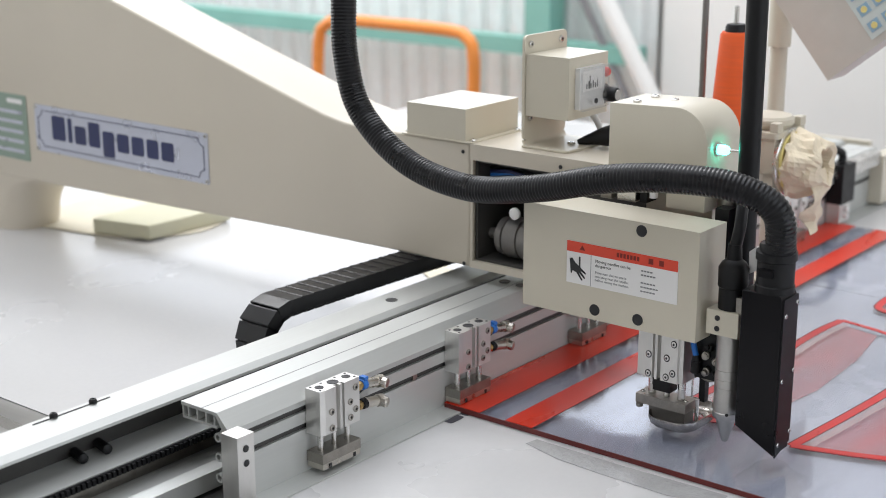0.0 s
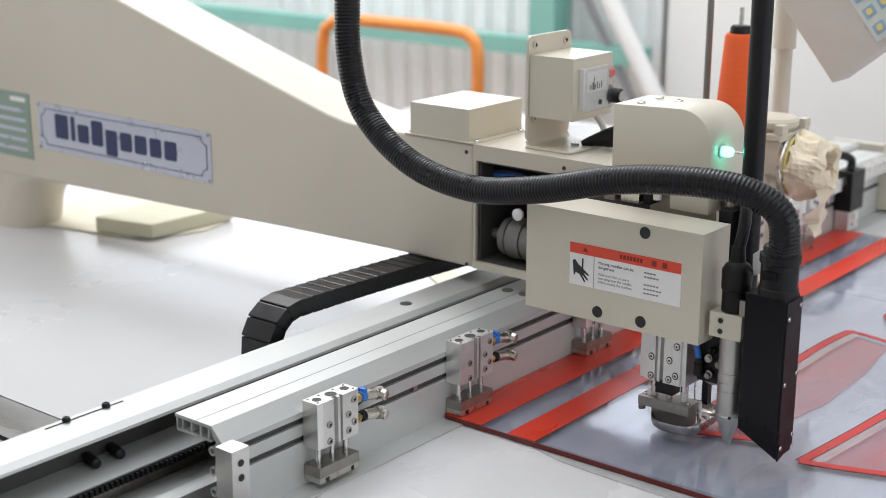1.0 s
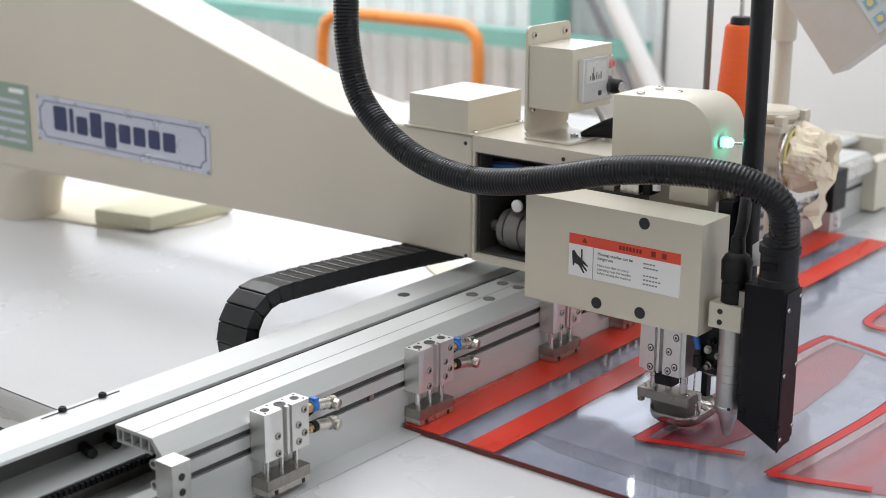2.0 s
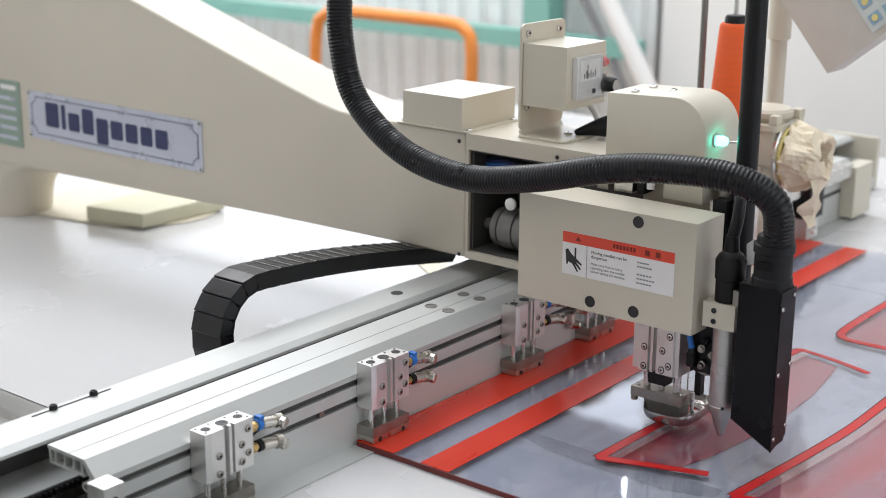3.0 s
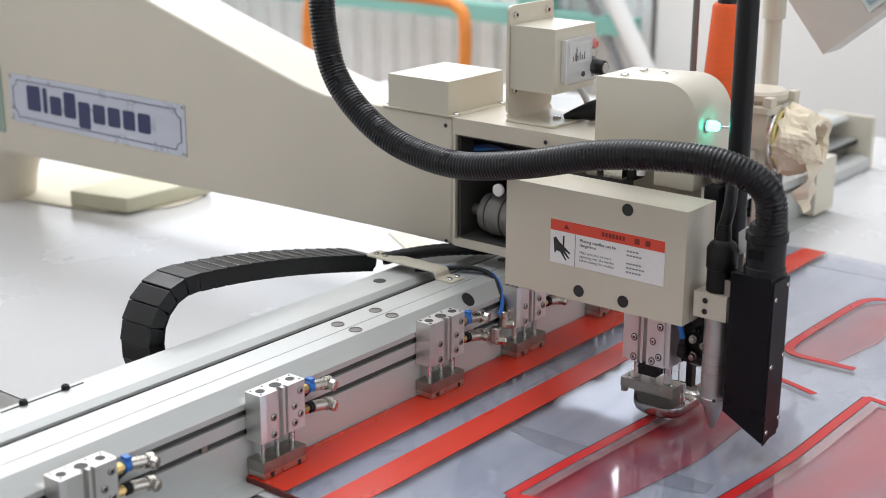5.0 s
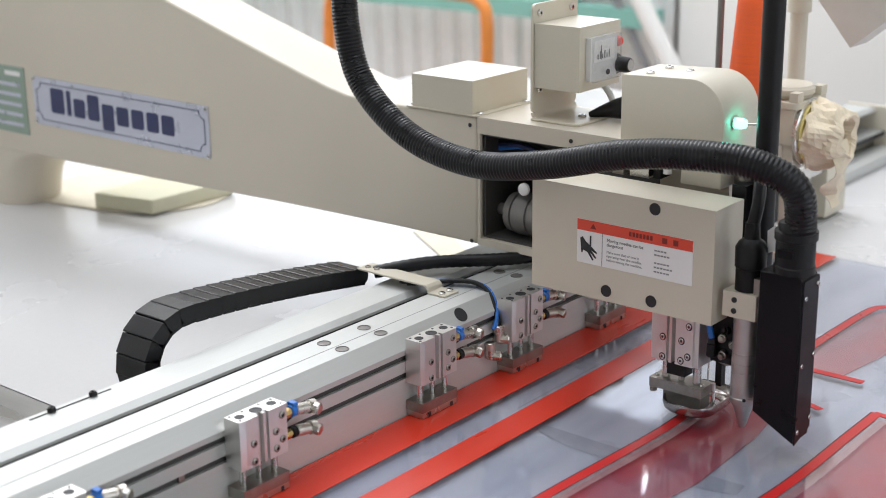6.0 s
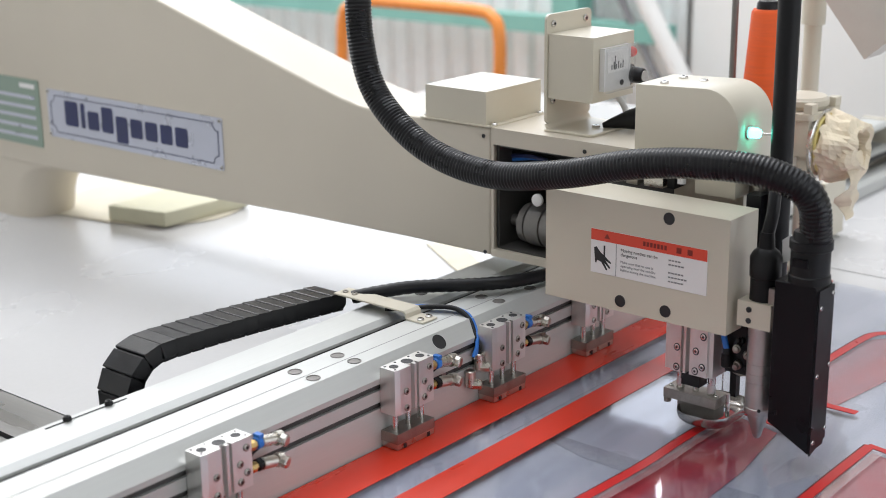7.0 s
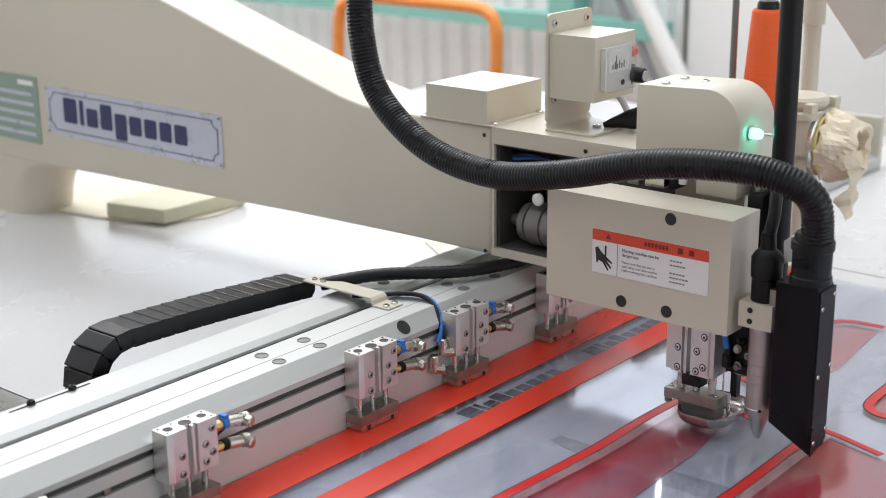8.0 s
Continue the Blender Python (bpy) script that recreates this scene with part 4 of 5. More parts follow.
def thread_stand():
    s = thing("thread_spool", "orange sewing thread cone on a black spindle", "thread spool", pose(0.36, 0.079, 0.185))
    part("thread", lathe((0, 0, 0.004), (0, 0, 1), [(0, 0.0265), (0.003, 0.028), (0.05, 0.0242), (0.150, 0.0172), (0.1535, 0.0150)], 32), ORANGE, s, "orange wound thread", True)
    part("cone", lathe((0, 0, 0.1535), (0, 0, 1), [(0, 0.0125), (0.010, 0.0118), (0.0125, 0.010)], 24), BLACK, s, "black plastic cone", True)
    part("spindle", rod((0, 0, 0.0), (0, 0, 0.186), 0.0026, 10), STEEL, s)
    part("base_disc", lathe((0, 0, 0), (0, 0, 1), [(0, 0.032), (0.003, 0.032), (0.004, 0.030)], 28), BLACK, s)
    r = thing("guide_rod", "slim steel thread guide rod standing upright", "rod", pose(0.35, 0.1125, 0.150))
    part("rod", rod((0, 0, 0), (0, 0.0, 0.45), 0.0038, 12), DULL, r, smooth=True)
    part("nut", lathe((0, 0, 0), (0, 0, 1), [(0, 0.008), (0.006, 0.008)], 6), STEEL_D, r)
    c = thing("panel_column", "cream round column that carries the control panel", "column", pose(0.53, 0.106, 0.0))
    part("column", lathe((0, 0, 0), (0, 0, 1), [(0, 0.022), (0.012, 0.022), (0.013, 0.0105), (0.305, 0.0105), (0.306, 0.0140), (0.64, 0.0140)], 24), CREAM, c, smooth=True)


thread_stand()


def drive_motor():
    d = thing("drive_motor", "cream drive motor with a flange wrapped in masking tape", "motor", pose(0.40, 0.035, 0.15))
    part("housing", box(-0.034, 0.034, -0.0080, 0.046, 0.0352, 0.0745, 0.004, 3), CREAM, d, smooth=True)
    part("lower_housing", box(-0.031, 0.031, -0.0070, 0.044, 0.0060, 0.0350, 0.004, 3), CREAM, d, smooth=True)
    part("lid", prism(rounded(-0.037, 0.037, -0.013, 0.049, 0.006), "z", 0.0748, 0.0825, 0.001), CREAM, d, "cream cast lid")
    for x in (-0.029, 0.029):
        part("lug", box(x - 0.007, x + 0.007, -0.012, -0.002, 0.0828, 0.0930, 0.0015), CREAM, d)
    part("cap_disc", lathe((0.0, 0.018, 0.0828), (0, 0, 1), [(0, 0.027), (0.003, 0.028), (0.0045, 0.030), (0.0105, 0.030), (0.012, 0.028), (0.0135, 0.027)], 32), CREAM, d, smooth=True)
    part("flange", lathe((0.0, -0.0085, 0.045), (0, -1, 0), [(0, 0.038), (0.004, 0.039), (0.006, 0.036)], 28), STEEL, d, "steel flange ring", True)
    bm = lathe((0.0, -0.0150, 0.045), (0.05, -1, 0.0), [(0, 0.0350), (0.003, 0.0365), (0.008, 0.0360), (0.013, 0.0345), (0.018, 0.033), (0.023, 0.0315), (0.028, 0.030), (0.033, 0.029),
                                                         (0.038, 0.0255), (0.041, 0.0225), (0.038, 0.0195), (0.026, 0.0185), (0.014, 0.018)], 44)
    for v in bm.verts:
        fold = abs(noise.noise(v.co * 48)) * 0.013 - 0.004 + abs(noise.noise(v.co * 110 + Vector((3, 1, 0)))) * 0.005
        out = Vector((v.co.x, 0, v.co.z - 0.045)).normalized()
        v.co += out * fold + Vector((0, noise.noise(v.co * 60 + Vector((5, 0, 0))) * 0.007, 0))
    part("glue_ring", lathe((0.0, -0.0146, 0.045), (0, -1, 0), [(0, 0.0345), (0.003, 0.0350)], 28), YELLOW, d, "yellowed adhesive ring")
    part("tape_wrap", bm, TAPE, d, "crumpled masking tape")
    bm = bmesh.new()
    rows = []
    for i in range(13):
        z = 0.042 - i * 0.0062
        k = 0.004 * math.sin(i * 0.7)
        wd = 0.025 - 0.0006 * i + 0.0025 * math.sin(i * 1.7)
        y = -0.047 - 0.004 * math.sin(i * 0.45)
        bend = [(-wd + k, y + 0.007 * math.sin(i * 0.9), z), (-wd * 0.4 + k, y - 0.006 + 0.002 * math.sin(i * 1.9), z + 0.001), (wd * 0.3 + k, y - 0.003, z - 0.001), (wd + k, y + 0.003 * math.cos(i * 1.1), z - 0.003)]
        rows.append(bend + [(x, yy + 0.0008, zz) for x, yy, zz in bend[::-1]])
    add_rings(bm, rows)
    part("tape_tail", bm, TAPE, d, "hanging strip of masking tape", True)


drive_motor()


def control_panel():
    e1, e2 = Vector((0, 0.634, 0.773)), Vector((0, -0.773, 0.634))
    ex = e1.cross(e2)
    m = Matrix.Translation((0.45, 0.006, 0.283)) @ Matrix((e1, e2, ex)).transposed().to_4x4()
    p = thing("control_panel", "tilted beige control panel with a button keypad", "control panel", m)
    part("housing", box(0, 0.125, 0, 0.165, 0.0, 0.045, 0.003, 3), PANELM, p, smooth=True)
    kp = part("keypad", box(0.008, 0.118, 0.070, 0.158, -0.0012, -0.0002), KEYPAD, p, "pale keypad with yellow and blue keys")
    for i in range(5):
        for j in range(4):
            x, y = 0.020 + i * 0.021, 0.082 + j * 0.020
            part("blue_key", box(x - 0.006, x + 0.006, y - 0.007, y + 0.007, -0.0020, -0.0014, 0.0005), KEYBLUE, kp)
            part("yellow_key", lathe((x, y, -0.0022), (0, 0, -1), [(0, 0.004), (0.0008, 0.0036)], 12), YELLOW, kp)
    part("hanger", box(0.060, 0.085, 0.020, 0.045, 0.0452, 0.070, 0.002), PANELM, p)


control_panel()


# ---------------------------------------------------------------- the gantry that moves over the table
# seconds, slide along the beam, slide along the arm
SLIDE = [
    (0.0, 0.0023, -0.0015),
    (0.5, -0.0002, -0.0237),
    (1.0, -0.0199, -0.0180),
    (1.5, -0.0485, -0.0170),
    (2.0, -0.0788, -0.0166),
    (2.5, -0.1088, -0.0165),
    (3.0, -0.1354, -0.0171),
    (3.5, -0.1580, -0.0117),
    (4.0, -0.1862, -0.0085),
    (4.5, -0.2163, -0.0110),
    (5.0, -0.2464, -0.0135),
    (5.5, -0.2734, -0.0134),
    (6.0, -0.2999, -0.0134),
    (6.5, -0.3268, -0.0142),
    (7.0, -0.3561, -0.0165),
    (7.5, -0.3547, 0.0069),
    (8.0, -0.3483, 0.0351),
]
ON_BEAM, ON_CARRIAGE = [], []
X_FAR = 1.06


def carriage_rail():
    c = thing("carriage_rail", "satin aluminium carriage rail with slotted cover and guide", "machine rail", pose(0, 0.27, 0))
    L0, L1 = -1.0, X_FAR + 0.04
    lo = 0.0015
    # top cover: flat with a bevelled front
    part("cover", prism([(-0.0205, 0.0745), (-0.0200, 0.0770), (-0.0140, 0.0815), (0.0250, 0.0815), (0.0270, 0.0800), (0.0270, 0.0690), (0.0240, 0.0690), (0.0240, 0.0745)], "x", L0, L1), ALU, c, "long white aluminium cover strip")
    # dark wall whose colour also holds the shade under the cover
    part("rear_channel", box(L0, L1, 0.010, 0.0235, lo, 0.0743, 0.001), DARK, c, "dark inner wall of the rail, gap shade in its colour")
    part("guide_top", box(L0, L1, -0.036, 0.0095, 0.0395, 0.0460, 0.001), ALU, c, "pale guide rail top")
    part("guide_block", box(L0, L1, -0.022, 0.009, 0.0200, 0.0392), STEEL_D, c)
    part("base_profile", prism([(-0.060, lo), (-0.060, 0.018), (-0.050, 0.022), (-0.030, 0.022), (-0.024, 0.0195), (0.0095, 0.0195), (0.0095, lo)], "x", L0, L1), ALU, c)
    bm = bmesh.new()
    add_box(bm, L0, L1, -0.0385, -0.0365, 0.0385, 0.0452)
    x = L0
    while x < 0.0:
        add_box(bm, x, x + 0.0028, -0.0412, -0.0386, 0.0395, 0.0446)
        x += 0.0052
    part("toothed_belt", bm, BLACK, c, "black toothed drive belt")
    for x0, x1 in ((-0.450, -0.370),):
        part("cover_slot", box(x0, x1, 0.0182, 0.0196, 0.0816, 0.0821), INK, c)
    for x in (-0.429, -0.388):
        screw("slot_bolt", (x, 0.0189, 0.0822), (0, 0, 1), 0.0036, c, BLACK, 0.0035)
    for x in (-0.425, -0.400, -0.60):
        part("stop", lathe((x, -0.013, 0.0510), (0.25, 1, 0), [(0, 0.003), (0.001, 0.0045), (0.020, 0.0045), (0.021, 0.003)], 14), BLACK, c, smooth=True)
    for x in (-0.008, 0.36, -0.72):
        part("plug_hole", lathe((x, 0.006, 0.0813), (0, 0, 1), [(0, 0.0065), (0.0006, 0.0065)], 20), INK, c)
    part("end_cap", box(L1 + 0.0005, L1 + 0.012, -0.060, 0.028, lo, 0.083, 0.002), CREAM, c)
    ON_CARRIAGE.append(c)


carriage_rail()


def clamp_beam():
    b = thing("clamp_beam", "long pale anodised aluminium beam that carries the clamps", "machine beam", pose(0, 0.20, 0))
    L0, L1 = -0.343, X_FAR
    # hollow top with webs, chamfered front, two grooves in the face, ledge at the foot
    front = [(0.0300, 0.0835), (-0.0145, 0.0835), (-0.0280, 0.0700), (-0.0280, 0.0650), (-0.0245, 0.0650), (-0.0245, 0.0590), (-0.0280, 0.0590), (-0.0280, 0.0480), (-0.0245, 0.0480),
             (-0.0245, 0.0420), (-0.0280, 0.0420), (-0.0280, 0.0018), (-0.0520, 0.0018), (-0.0520, 0.0004), (-0.0240, 0.0004), (-0.0225, 0.0050), (-0.0225, 0.0660), (-0.0125, 0.0805), (0.0300, 0.0805)]
    part("profile", prism(front, "x", L0, L1), ALU, b, "anodised aluminium profile")
    # dark strips painted as the shade inside both face grooves
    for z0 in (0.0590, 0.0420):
        part("groove_shade", box(L0 + 0.001, L1, -0.0252, -0.02455, z0 + 0.0004, z0 + 0.0056), DARK, b, "dark strip painted as the groove's shade")
    part("profile_floor", box(L0, L1, -0.0140, 0.0285, 0.0690, 0.0712), ALU, b)
    for y in (-0.0120, -0.0020, 0.0090, 0.0200, 0.0268):
        part("web", box(L0, L1, y, y + 0.0017, 0.0713, 0.0804), ALU, b)
    part("inner_wall", box(L0, L1, -0.0205, -0.0185, 0.0050, 0.0688), ALU, b)
    for z in (0.024, 0.043, 0.061):
        bm = bmesh.new()
        rings = []
        for x, r in ((L0, 0.0042), (L0 + 0.08, 0.0042), (L0 + 0.08, 0.0026), (L0, 0.0026)):
            rings.append([(x, -0.0145 + r * math.cos(k), z + r * math.sin(k)) for k in (2 * math.pi * i / 14 for i in range(14))])
        add_rings(bm, rings, closed=True)
        part("screw_port", bm, ALU, b)
    part("groove_line", box(L0, L1, 0.0035, 0.0042, 0.08352, 0.0837), INK_GREY, b)
    for x, yy in ((0.1115, 0.0175), (0.1110, -0.0052), (0.1630, 0.0160), (0.1620, -0.0055), (0.371, 0.0165), (0.371, -0.0055), (0.423, 0.0165), (0.423, -0.0055)):
        part("bolt_head", lathe((x, yy, 0.08355), (0, 0, 1), [(0, 0.0064), (0.0006, 0.0064), (0.0009, 0.0054), (0.0002, 0.0050)], 20), DULL, b, smooth=True)
    bm = lathe((0.2595, -0.02125, 0.0769), (0, -0.7, 0.7), [(0, 0.0075), (0.0006, 0.0075)], 20)
    part("chamfer_hole", bm, INK, b)
    for x in (-0.10, 0.255):
        part("groove_nut", box(x, x + 0.006, -0.0276, -0.0254, 0.0425, 0.0475, 0.0005), STEEL_D, b)
    e = part("end_block", box(-0.352, -0.333, -0.0480, -0.0285, 0.004, 0.0720, 0.001), ALU_B, b, "small machined end block")
    for z in (0.060, 0.047):
        part("block_hole", lathe((-0.3425, -0.0481, z), (0, -1, 0), [(0, 0.0032), (0.0004, 0.0032)], 16), INK, e)
    part("far_block", box(X_FAR - 0.05, X_FAR + 0.012, -0.050, -0.0285, 0.0062, 0.082, 0.002), CREAM, b, "cream end housing")
    part("far_cylinder", box(X_FAR - 0.40, X_FAR - 0.052, -0.046, -0.0285, 0.070, 0.088, 0.004), STEEL, b, "bright steel side cylinder")
    ON_BEAM.append(b)


clamp_beam()


def clamp():
    c = thing("template_clamp", "silver air clamp with brass and nickel fittings on the beam", "clamp", pose(-0.2245, 0.167, 0.0066), "clamps along the beam")
    prof = [(-0.026, -0.013), (-0.020, -0.014), (-0.006, -0.014), (-0.006, -0.010), (-0.001, -0.010), (-0.001, -0.014), (0.002, -0.014), (0.002, -0.010), (0.005, -0.010), (0.005, -0.014),
            (0.025, -0.014), (0.026, -0.013), (0.026, 0.0045), (-0.026, 0.0045)]
    bm = bmesh.new()
    add_rings(bm, [[(x, y, z) for x, y in prof] for z in (0.032, 0.0745)])
    body = part("cylinder_body", bevel(bm, 0.0006, 1), ALU_B, c, "machined aluminium cylinder body")
    for x, r in ((-0.0175, 0.0042), (0.0, 0.0055), (0.0175, 0.0042)):
        part("bore", lathe((x, -0.0045, 0.0745), (0, 0, 1), [(0, r), (0.0003, r), (0.0003, r * 0.5), (0.0001, r * 0.45)], 18), INK, body)
    for x, y in ((-0.0225, -0.0105), (-0.0225, 0.0015), (0.0225, -0.0105), (0.0225, 0.0015), (-0.009, 0.0015), (0.009, 0.0015)):
        part("small_hole", lathe((x, y, 0.0745), (0, 0, 1), [(0, 0.0012), (0.0003, 0.0012)], 10), INK, body)
    for x, z in ((-0.012, 0.052), (-0.012, 0.0365), (0.0125, 0.054), (0.0125, 0.0390), (0.0195, 0.0660), (0.0195, 0.0450)):
        screw("socket_screw", (x, -0.0141, z), (0, -1, 0), 0.0032, body, STEEL_D, 0.0012)
    for x, r in ((-0.0175, 0.0030), (0.0, 0.0026), (0.0175, 0.0030)):
        part("guide_rod", rod((x, -0.0045, 0.0130), (x, -0.0045, 0.0322), r, 14), STEEL, c, smooth=True)
    part("pad_plate", box(-0.026, 0.0245, -0.0148, 0.0045, 0.0055, 0.0150, 0.0008), STEEL_D, c, "worn steel pad plate")
    part("pad", box(-0.0255, 0.0240, -0.0145, 0.0040, 0.0, 0.0053, 0.0006), NICKEL, c)
    for x in (-0.016, 0.016):
        part("pad_screw", box(x - 0.0015, x + 0.0015, -0.0152, -0.0146, 0.0, 0.004), INK, c)
    for z, collar in ((0.0610, BLUE), (0.0420, BLACK)):
        f = part("air_fitting", lathe((0.026, -0.006, z), (1, 0, 0), [(0, 0.0046), (0.008, 0.0046), (0.0085, 0.0038), (0.010, 0.0038)], 8), BRASS, c, "brass stub")
        part("collar", lathe((0.0362, -0.006, z), (1, 0, -0.05), [(0, 0.0044), (0.001, 0.0052), (0.005, 0.0052), (0.0055, 0.0040)], 16), collar, f)
        part("elbow", lathe((0.0418, -0.006, z - 0.0004), (1, -0.12, -0.12), [(0, 0.0040), (0.001, 0.0050), (0.013, 0.0050), (0.0135, 0.0042), (0.0145, 0.0042), (0.015, 0.0060), (0.021, 0.0060), (0.0215, 0.0048)], 16), NICKEL, f, smooth=True)
        part("elbow_cap", lathe((0.0590, -0.0075, z - 0.0024), (0.25, -1, -0.15), [(0, 0.0052), (0.0085, 0.0052), (0.0095, 0.0040)], 8), NICKEL, f)
    part("blue_lever", box(0.0375, 0.0425, -0.0095, -0.0025, 0.0655, 0.0685, 0.001), BLUE, c, "blue lever")
    bm = bmesh.new()
    add_sweep(bm, spline([(0.050, -0.004, 0.0585), (0.043, 0.001, 0.052), (0.036, 0.000, 0.050), (0.031, -0.003, 0.047)], 0.003), 0.0020, 8)
    part("air_tube", bm, BLACK, c, smooth=True)
    ON_BEAM.append(c)
    for x in (-0.0255, 0.1955, 0.334, 0.49, 0.72):
        ON_BEAM.append(copy_thing(c, pose(x, 0.167, 0.0066)))


clamp()


def far_valve():
    v = thing("valve_block", "black valve block with a hose on the beam's far end", "valve", pose(0.87, 0.160, 0.0062))
    part("body", box(-0.022, 0.022, -0.014, 0.011, 0.030, 0.088, 0.002), BLACK, v)
    part("bracket", box(-0.018, 0.018, -0.010, 0.010, 0.0, 0.030, 0.001), ALU_B, v)
    for z in (0.010, 0.020):
        part("plug", lathe((-0.0, -0.0101, z), (0, -1, 0), [(0, 0.005), (0.006, 0.004)], 12), PAPER, v)
    bm = bmesh.new()
    add_sweep(bm, spline([(0, 0, 0.088), (0.002, 0.0, 0.102), (-0.03, 0.008, 0.112), (-0.09, 0.02, 0.104)], 0.008), 0.006, 10)
    part("hose", bm, BLACK, v, smooth=True)
    ON_BEAM.append(v)


far_valve()


def chain_bracket():
    b = thing("chain_bracket", "cream bent steel strap that holds the cable chain", "bracket", pose(0.283, 0.215, 0.0836))
    prof = [(0.110, 0.0085), (0.018, 0.0085), (0.0150, 0.0060), (0.0145, 0.0018), (-0.006, 0.0018), (-0.006, 0.0), (0.0155, 0.0), (0.0170, 0.0045), (0.0185, 0.0066), (0.110, 0.0066)]
    part("strap", prism(prof, "x", -0.011, 0.011, 0.0004, 1), CREAM, b)
    for x in (-0.006, 0.006):
        screw("screw", (x, 0.001, 0.0018), (0, 0, 1), 0.0036, b, STEEL)
    for y in (0.090, 0.102):
        screw("screw", (-0.002, y, 0.0085), (0, 0, 1), 0.0030, b, STEEL_D)
    ON_BEAM.append(b)
    t = thing("air_tubes", "black and blue air tubes with nickel elbows beside a clamp", "air tubes", pose(0.30, 0.20, 0.0838))
    for k, (mt, r) in enumerate(((BLACK, 0.0024), (BLUE, 0.0019), (BLUE, 0.0017))):
        bm = bmesh.new()
        o = 0.0045 * k
        add_sweep(bm, spline([(-0.022, 0.062, 0.0030), (-0.010 + o, 0.046, 0.0032), (0.006 + o, 0.026, 0.0052 - 0.001 * k), (0.016 + o * 0.6, 0.004, 0.0048 - 0.001 * k),
                              (0.014 + o * 0.4, -0.014, -0.002), (0.006, -0.028 - 0.001 * k, -0.016), (0.004 - o, -0.033, -0.030)], 0.005), r, 10)
        part("tube", bm, mt, t, smooth=True)
    for x, z in ((0.004, -0.034), (-0.009, -0.048)):
        part("elbow", lathe((x, -0.033, z + 0.006), (0, 0, -1), [(0, 0.0042), (0.001, 0.0052), (0.016, 0.0052), (0.017, 0.004)], 14), NICKEL, t, smooth=True)
        part("elbow_cap", lathe((x, -0.033, z - 0.008), (0.6, -1, 0), [(0, 0.0050), (0.010, 0.0050), (0.011, 0.004)], 8), NICKEL, t)
    ON_BEAM.append(t)
    s = thing("cable_sleeve", "black braided cable sleeve lying along the beam", "cable", pose(0.30, 0.30, 0.0836))
    bm = bmesh.new()
    pts = spline([(-0.015, 0.012, 0.003), (0.004, -0.012, 0.009), (0.032, -0.034, 0.011), (0.078, -0.080, 0.011), (0.115, -0.103, 0.011), (0.18, -0.112, 0.009), (0.28, -0.105, 0.009), (0.36, -0.10, 0.009)], 0.004)
    add_sweep(bm, pts, [0.0064 + 0.0005 * (i % 2) for i in range(len(pts))], 12)
    part("sleeve", bm, BLACK, s, smooth=True)
    bm = bmesh.new()
    add_sweep(bm, [p + Vector((0.008, 0.012, -0.004)) for p in pts[8:]], 0.0036, 10)
    part("cable", bm, BLACK, s, smooth=True)
    ON_BEAM.append(s)


chain_bracket()

# ---------------------------------------------------------------- cable chain
PITCH, LINKS = 0.0165, 50
CHAIN_LINKS = []


def cable_chain():
    c = thing("cable_chain", "black plastic cable chain of many hinged links", "cable chain", pose(0, 0.3425, 0))
    w, h = 0.0195, 0.0076
    bm = bmesh.new()
    outer = rounded(-0.0086, 0.0086, -h, h, 0.0014, 2)
    core = rounded(-0.0122, 0.0122, -h + 0.0003, h - 0.0003, 0.0060, 4)
    for y0, y1, prof in ((-w, -w + 0.0004, outer), (w - 0.0004, w, outer), (-w + 0.0005, w - 0.0005, core)):
        add_rings(bm, [[(x, y, z) for x, z in prof] for y in (y0, y1)])
    add_rings(bm, [[(x, y, z) for x, z in ((-0.0096, h - 0.0010), (0.0092, h - 0.0014), (0.0092, h + 0.0004), (0.0080, h + 0.0009), (-0.0086, h + 0.0018), (-0.0096, h + 0.0014))]
                   for y in (-w - 0.0006, w + 0.0006)])
    add_rings(bm, [[(x, y, z) for x, z in rounded(-0.0075, 0.0075, -h - 0.0012, -h + 0.0010, 0.0006, 2)] for y in (-w - 0.0004, w + 0.0004)])
    first = part("link", bm, CHAIN, c)
    CHAIN_LINKS.append(first)
    for _ in range(LINKS - 1):
        CHAIN_LINKS.append(again(first, Matrix.Identity(4), c))
    ON_CARRIAGE.append(c)


cable_chain()


def chain_line(u, top, shift):
    """Points of the chain's centre line, from the strap on the beam round the bend and back along the rail."""
    xa, za = 0.284 + u, 0.0800
    xl = -0.164 + u * 0.5 + shift
    low = 0.020
    r = min(0.046, (top - low) / 2)
    cx = xl + r
    pts = []
    for i in range(41):
        k = i / 40
        pts.append((xa + (cx + 0.002 - xa) * k, za + (top - za) * (0.65 * math.sin(k * math.pi / 2) + 0.35 * k)))
    for i in range(1, 13):
        a = math.pi / 2 * i / 12
        pts.append((cx - r * math.sin(a), top - r + r * math.cos(a)))
    for i in range(0, 13):
        a = math.pi / 2 * i / 12
        pts.append((cx - r * math.cos(a), low + r - r * math.sin(a)))
    pts += [(cx + 0.02 * i, low) for i in range(1, 40)]
    return pts


def chain_poses(u, top, shift):
    pts = [Vector((x, 0, z)) for x, z in chain_line(u, top, shift)]
    out, want, run = [], PITCH / 2, 0.0
    for a, b in zip(pts, pts[1:]):
        d = (b - a).length
        while want <= run + d and len(out) < LINKS:
            p = a + (b - a) * ((want - run) / d)
            out.append(p)
            want += PITCH
        run += d
    rows = []
    for i, p in enumerate(out):
        t = out[min(i + 1, len(out) - 1)] - out[max(i - 1, 0)]
        ang = math.degrees(math.atan2(t.z, -t.x))
        rows.append((p.x, p.z, ang))
    return rows


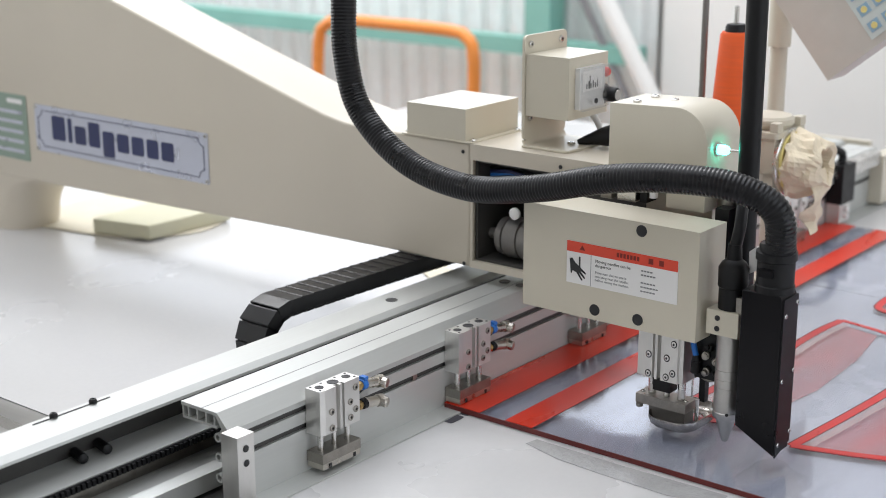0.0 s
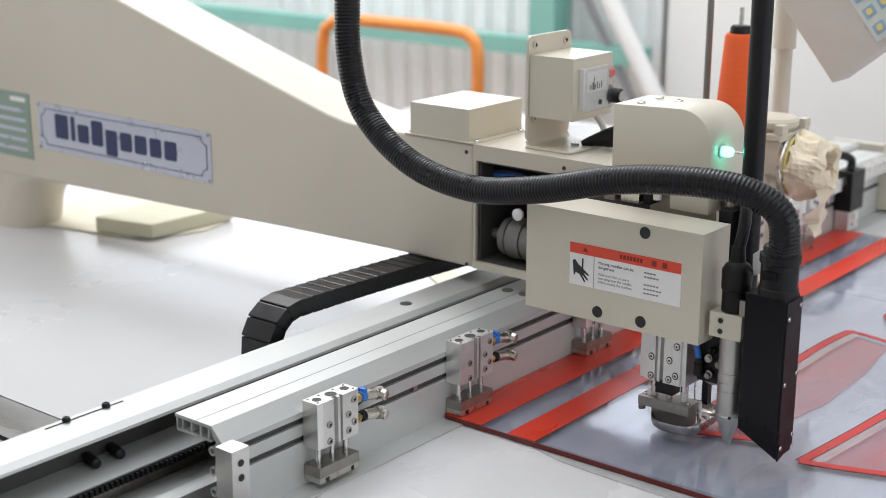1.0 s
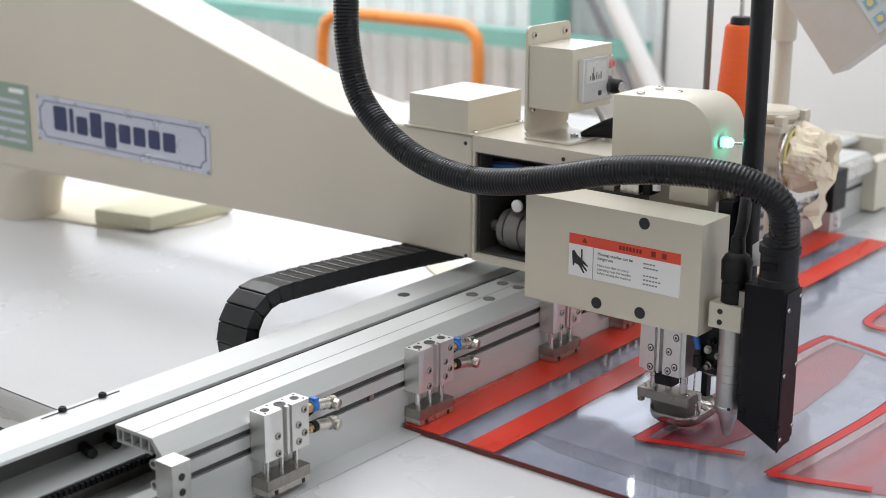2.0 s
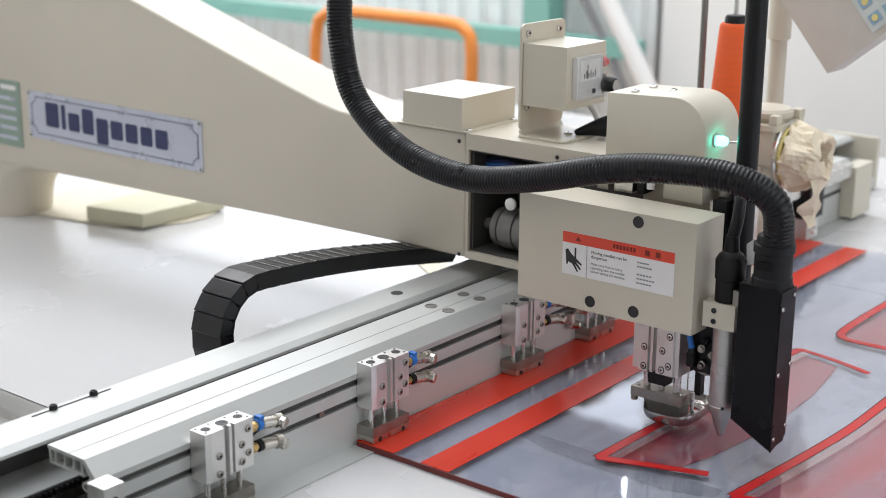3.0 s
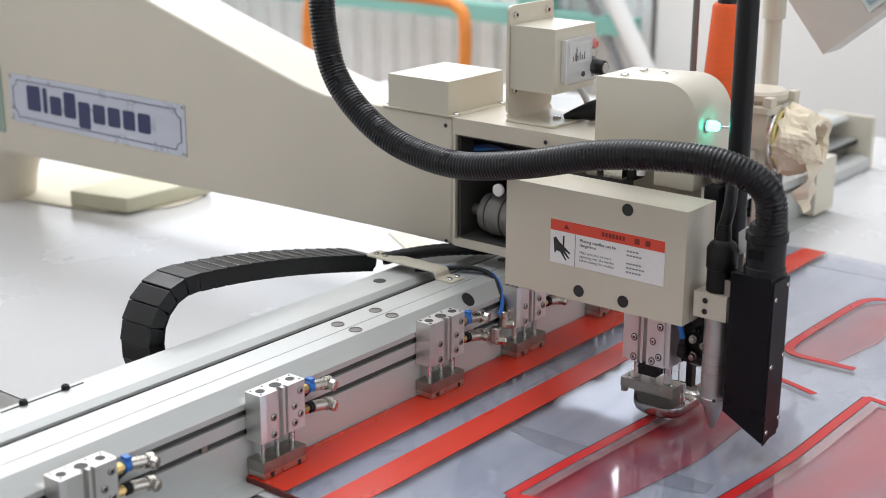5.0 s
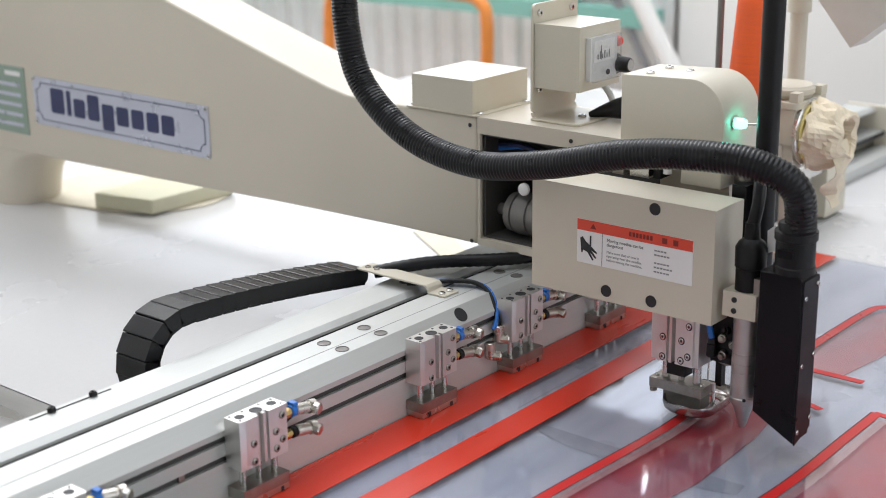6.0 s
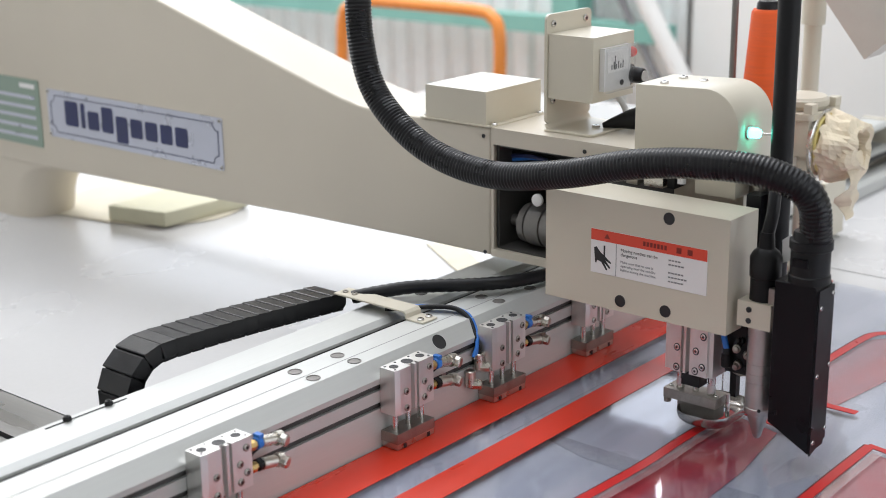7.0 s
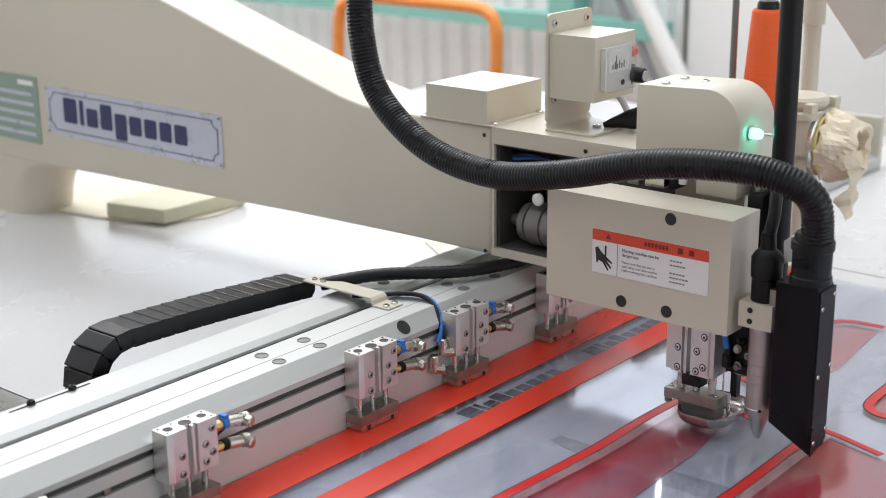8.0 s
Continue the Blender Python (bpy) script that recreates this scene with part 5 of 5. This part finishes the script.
# ---------------------------------------------------------------- the sewing template
def template():
    t = thing("sewing_template", "hazy clear plastic template with red bands and cut outlines", "template", pose(-0.055, 0.165, 0.0008))
    X1, Y1 = 0.915, -0.90

    def L(x, y):
        return (x + 0.055, y - 0.165)
    # red fabric between the sheets
    cuts = [[L(0.060, -0.025), L(0.14, -0.028), L(0.28, -0.035), L(0.40, -0.036), L(0.432, -0.040), L(0.420, -0.086), L(0.33, -0.100), L(0.22, -0.104), L(0.13, -0.092), L(0.084, -0.080)],
            [L(0.505, -0.058), L(0.53, -0.049), L(0.60, -0.047), L(0.70, -0.050), L(0.727, -0.068), L(0.724, -0.100), L(0.60, -0.112), L(0.510, -0.100)],
            [L(0.067, -0.155), L(0.18, -0.167), L(0.27, -0.173), L(0.37, -0.172), L(0.432, -0.172), L(0.41, -0.262), L(0.26, -0.275), L(0.10, -0.262)],
            [L(0.506, -0.188), L(0.54, -0.178), L(0.60, -0.177), L(0.700, -0.179), L(0.728, -0.20), L(0.724, -0.262), L(0.51, -0.262)],
            [L(0.10, -0.36), L(0.40, -0.37), L(0.40, -0.43), L(0.11, -0.43)]]
    for poly in cuts:
        part("fabric_piece", prism(poly, "z", 0.0002, 0.0010), RED_CLOTH, t, "red fabric piece under the sheet")
    part("top_sheet", prism(rounded(0.0, X1, Y1, 0.0055, 0.003, 2), "z", 0.0022, 0.0046), CLEAR, t, "hazy clear plastic sheet")
    part("end_seam", box(-0.0007, 0.0006, Y1, 0.0040, 0.0002, 0.0049), SLOT_DARK, t, "dark taped end edge")
    zt = (0.0047, 0.0051)
    part("red_band", box(0.0014, X1, -0.0385, 0.0055, *zt), RED_TAPE, t, "glossy red tape band")
    part("red_band", box(0.0014, X1, -0.1010, -0.0695, *zt), RED_TAPE, t, "glossy red tape band")

    lines = []

    def cut_line(ctrl, half=0.0045, frosted=False):
        pts = [(p.x, p.y) for p in spline([(*L(x, y), 0) for x, y in ctrl], 0.008)]
        lift = 0.00002 * len(lines)
        lines.append(ctrl)
        # dark ribbon offset to one side, painted as the slot wall's shadow
        part("cut_shadow", ribbon([(x, y + 0.0012) for x, y in pts], half + 0.0006, 0.0047, 0.00475 + lift), SLOT_DARK, t, "dark strip painted as the slot wall's shadow")
        part("cut_line", ribbon(pts, half, 0.00476 + lift, 0.0051 + lift), CUT_RED, t, "bright red slot line")
        if frosted:
            part("edge_strip", ribbon([(x, y - 0.0105) for x, y in pts[1:-1]], 0.0050, 0.0047, 0.00472), FROST, t, "frosted strip along the slot")
    cut_line([(0.056, -0.020), (0.14, -0.0230), (0.23, -0.0285), (0.29, -0.0310), (0.35, -0.0300), (0.403, -0.0320), (0.437, -0.0365)], frosted=True)
    cut_line([(0.056, -0.019), (0.072, -0.065), (0.088, -0.113)])
    cut_line([(0.437, -0.036), (0.428, -0.080), (0.414, -0.123)], 0.0034)
    cut_line([(0.062, -0.150), (0.18, -0.162), (0.267, -0.168), (0.37, -0.1675), (0.437, -0.1675)], frosted=True)
    cut_line([(0.062, -0.149), (0.074, -0.190), (0.089, -0.232)])
    cut_line([(0.437, -0.166), (0.432, -0.190), (0.418, -0.234)], 0.0034)
    cut_line([(0.499, -0.127), (0.499, -0.085), (0.500, -0.064), (0.508, -0.052), (0.530, -0.047), (0.60, -0.046), (0.690, -0.048), (0.716, -0.054), (0.728, -0.070), (0.732, -0.104)])
    cut_line([(0.499, -0.262), (0.500, -0.205), (0.504, -0.190), (0.514, -0.181), (0.540, -0.177), (0.62, -0.176), (0.700, -0.178), (0.722, -0.186), (0.731, -0.205), (0.733, -0.25)])
    cut_line([(0.075, -0.315), (0.20, -0.340), (0.36, -0.330), (0.43, -0.335)])
    part("mark_line", box(0.30, 0.86, -0.0648, -0.0642, 0.0047, 0.0049), INK_GREY, t)
    ON_BEAM.append(t)


template()


# ---------------------------------------------------------------- movement
# seconds, height of the upper run, drift of the bend
CHAIN_TOP = [(0.0, 0.089, 0.020), (1.0, 0.094, 0.021), (2.5, 0.110, 0.022), (3.5, 0.130, 0.034), (4.5, 0.130, 0.038), (5.0, 0.121, 0.026), (6.5, 0.098, 0.010), (7.0, 0.094, 0.006), (8.0, 0.093, 0.002)]


def chain_top(t):
    for (a, ha, sa), (b, hb, sb) in zip(CHAIN_TOP, CHAIN_TOP[1:]):
        if a <= t <= b:
            k = (t - a) / (b - a)
            return ha + (hb - ha) * k, sa + (sb - sa) * k


def motions():
    for ob in ON_BEAM:
        p = ob.location.copy()
        walk(ob, [(t, pose(p.x + u, p.y + w, p.z)) for t, u, w in SLIDE])
    for ob in ON_CARRIAGE:
        p = ob.location.copy()
        walk(ob, [(t, pose(p.x, p.y + w, p.z)) for t, u, w in SLIDE])
    lines = [(t, chain_poses(u, *chain_top(t))) for t, u, w in SLIDE]
    for i, link in enumerate(CHAIN_LINKS):
        walk(link, [(t, pose(rows[i][0], 0, rows[i][1], 0, rows[i][2], 0)) for t, rows in lines])


motions()
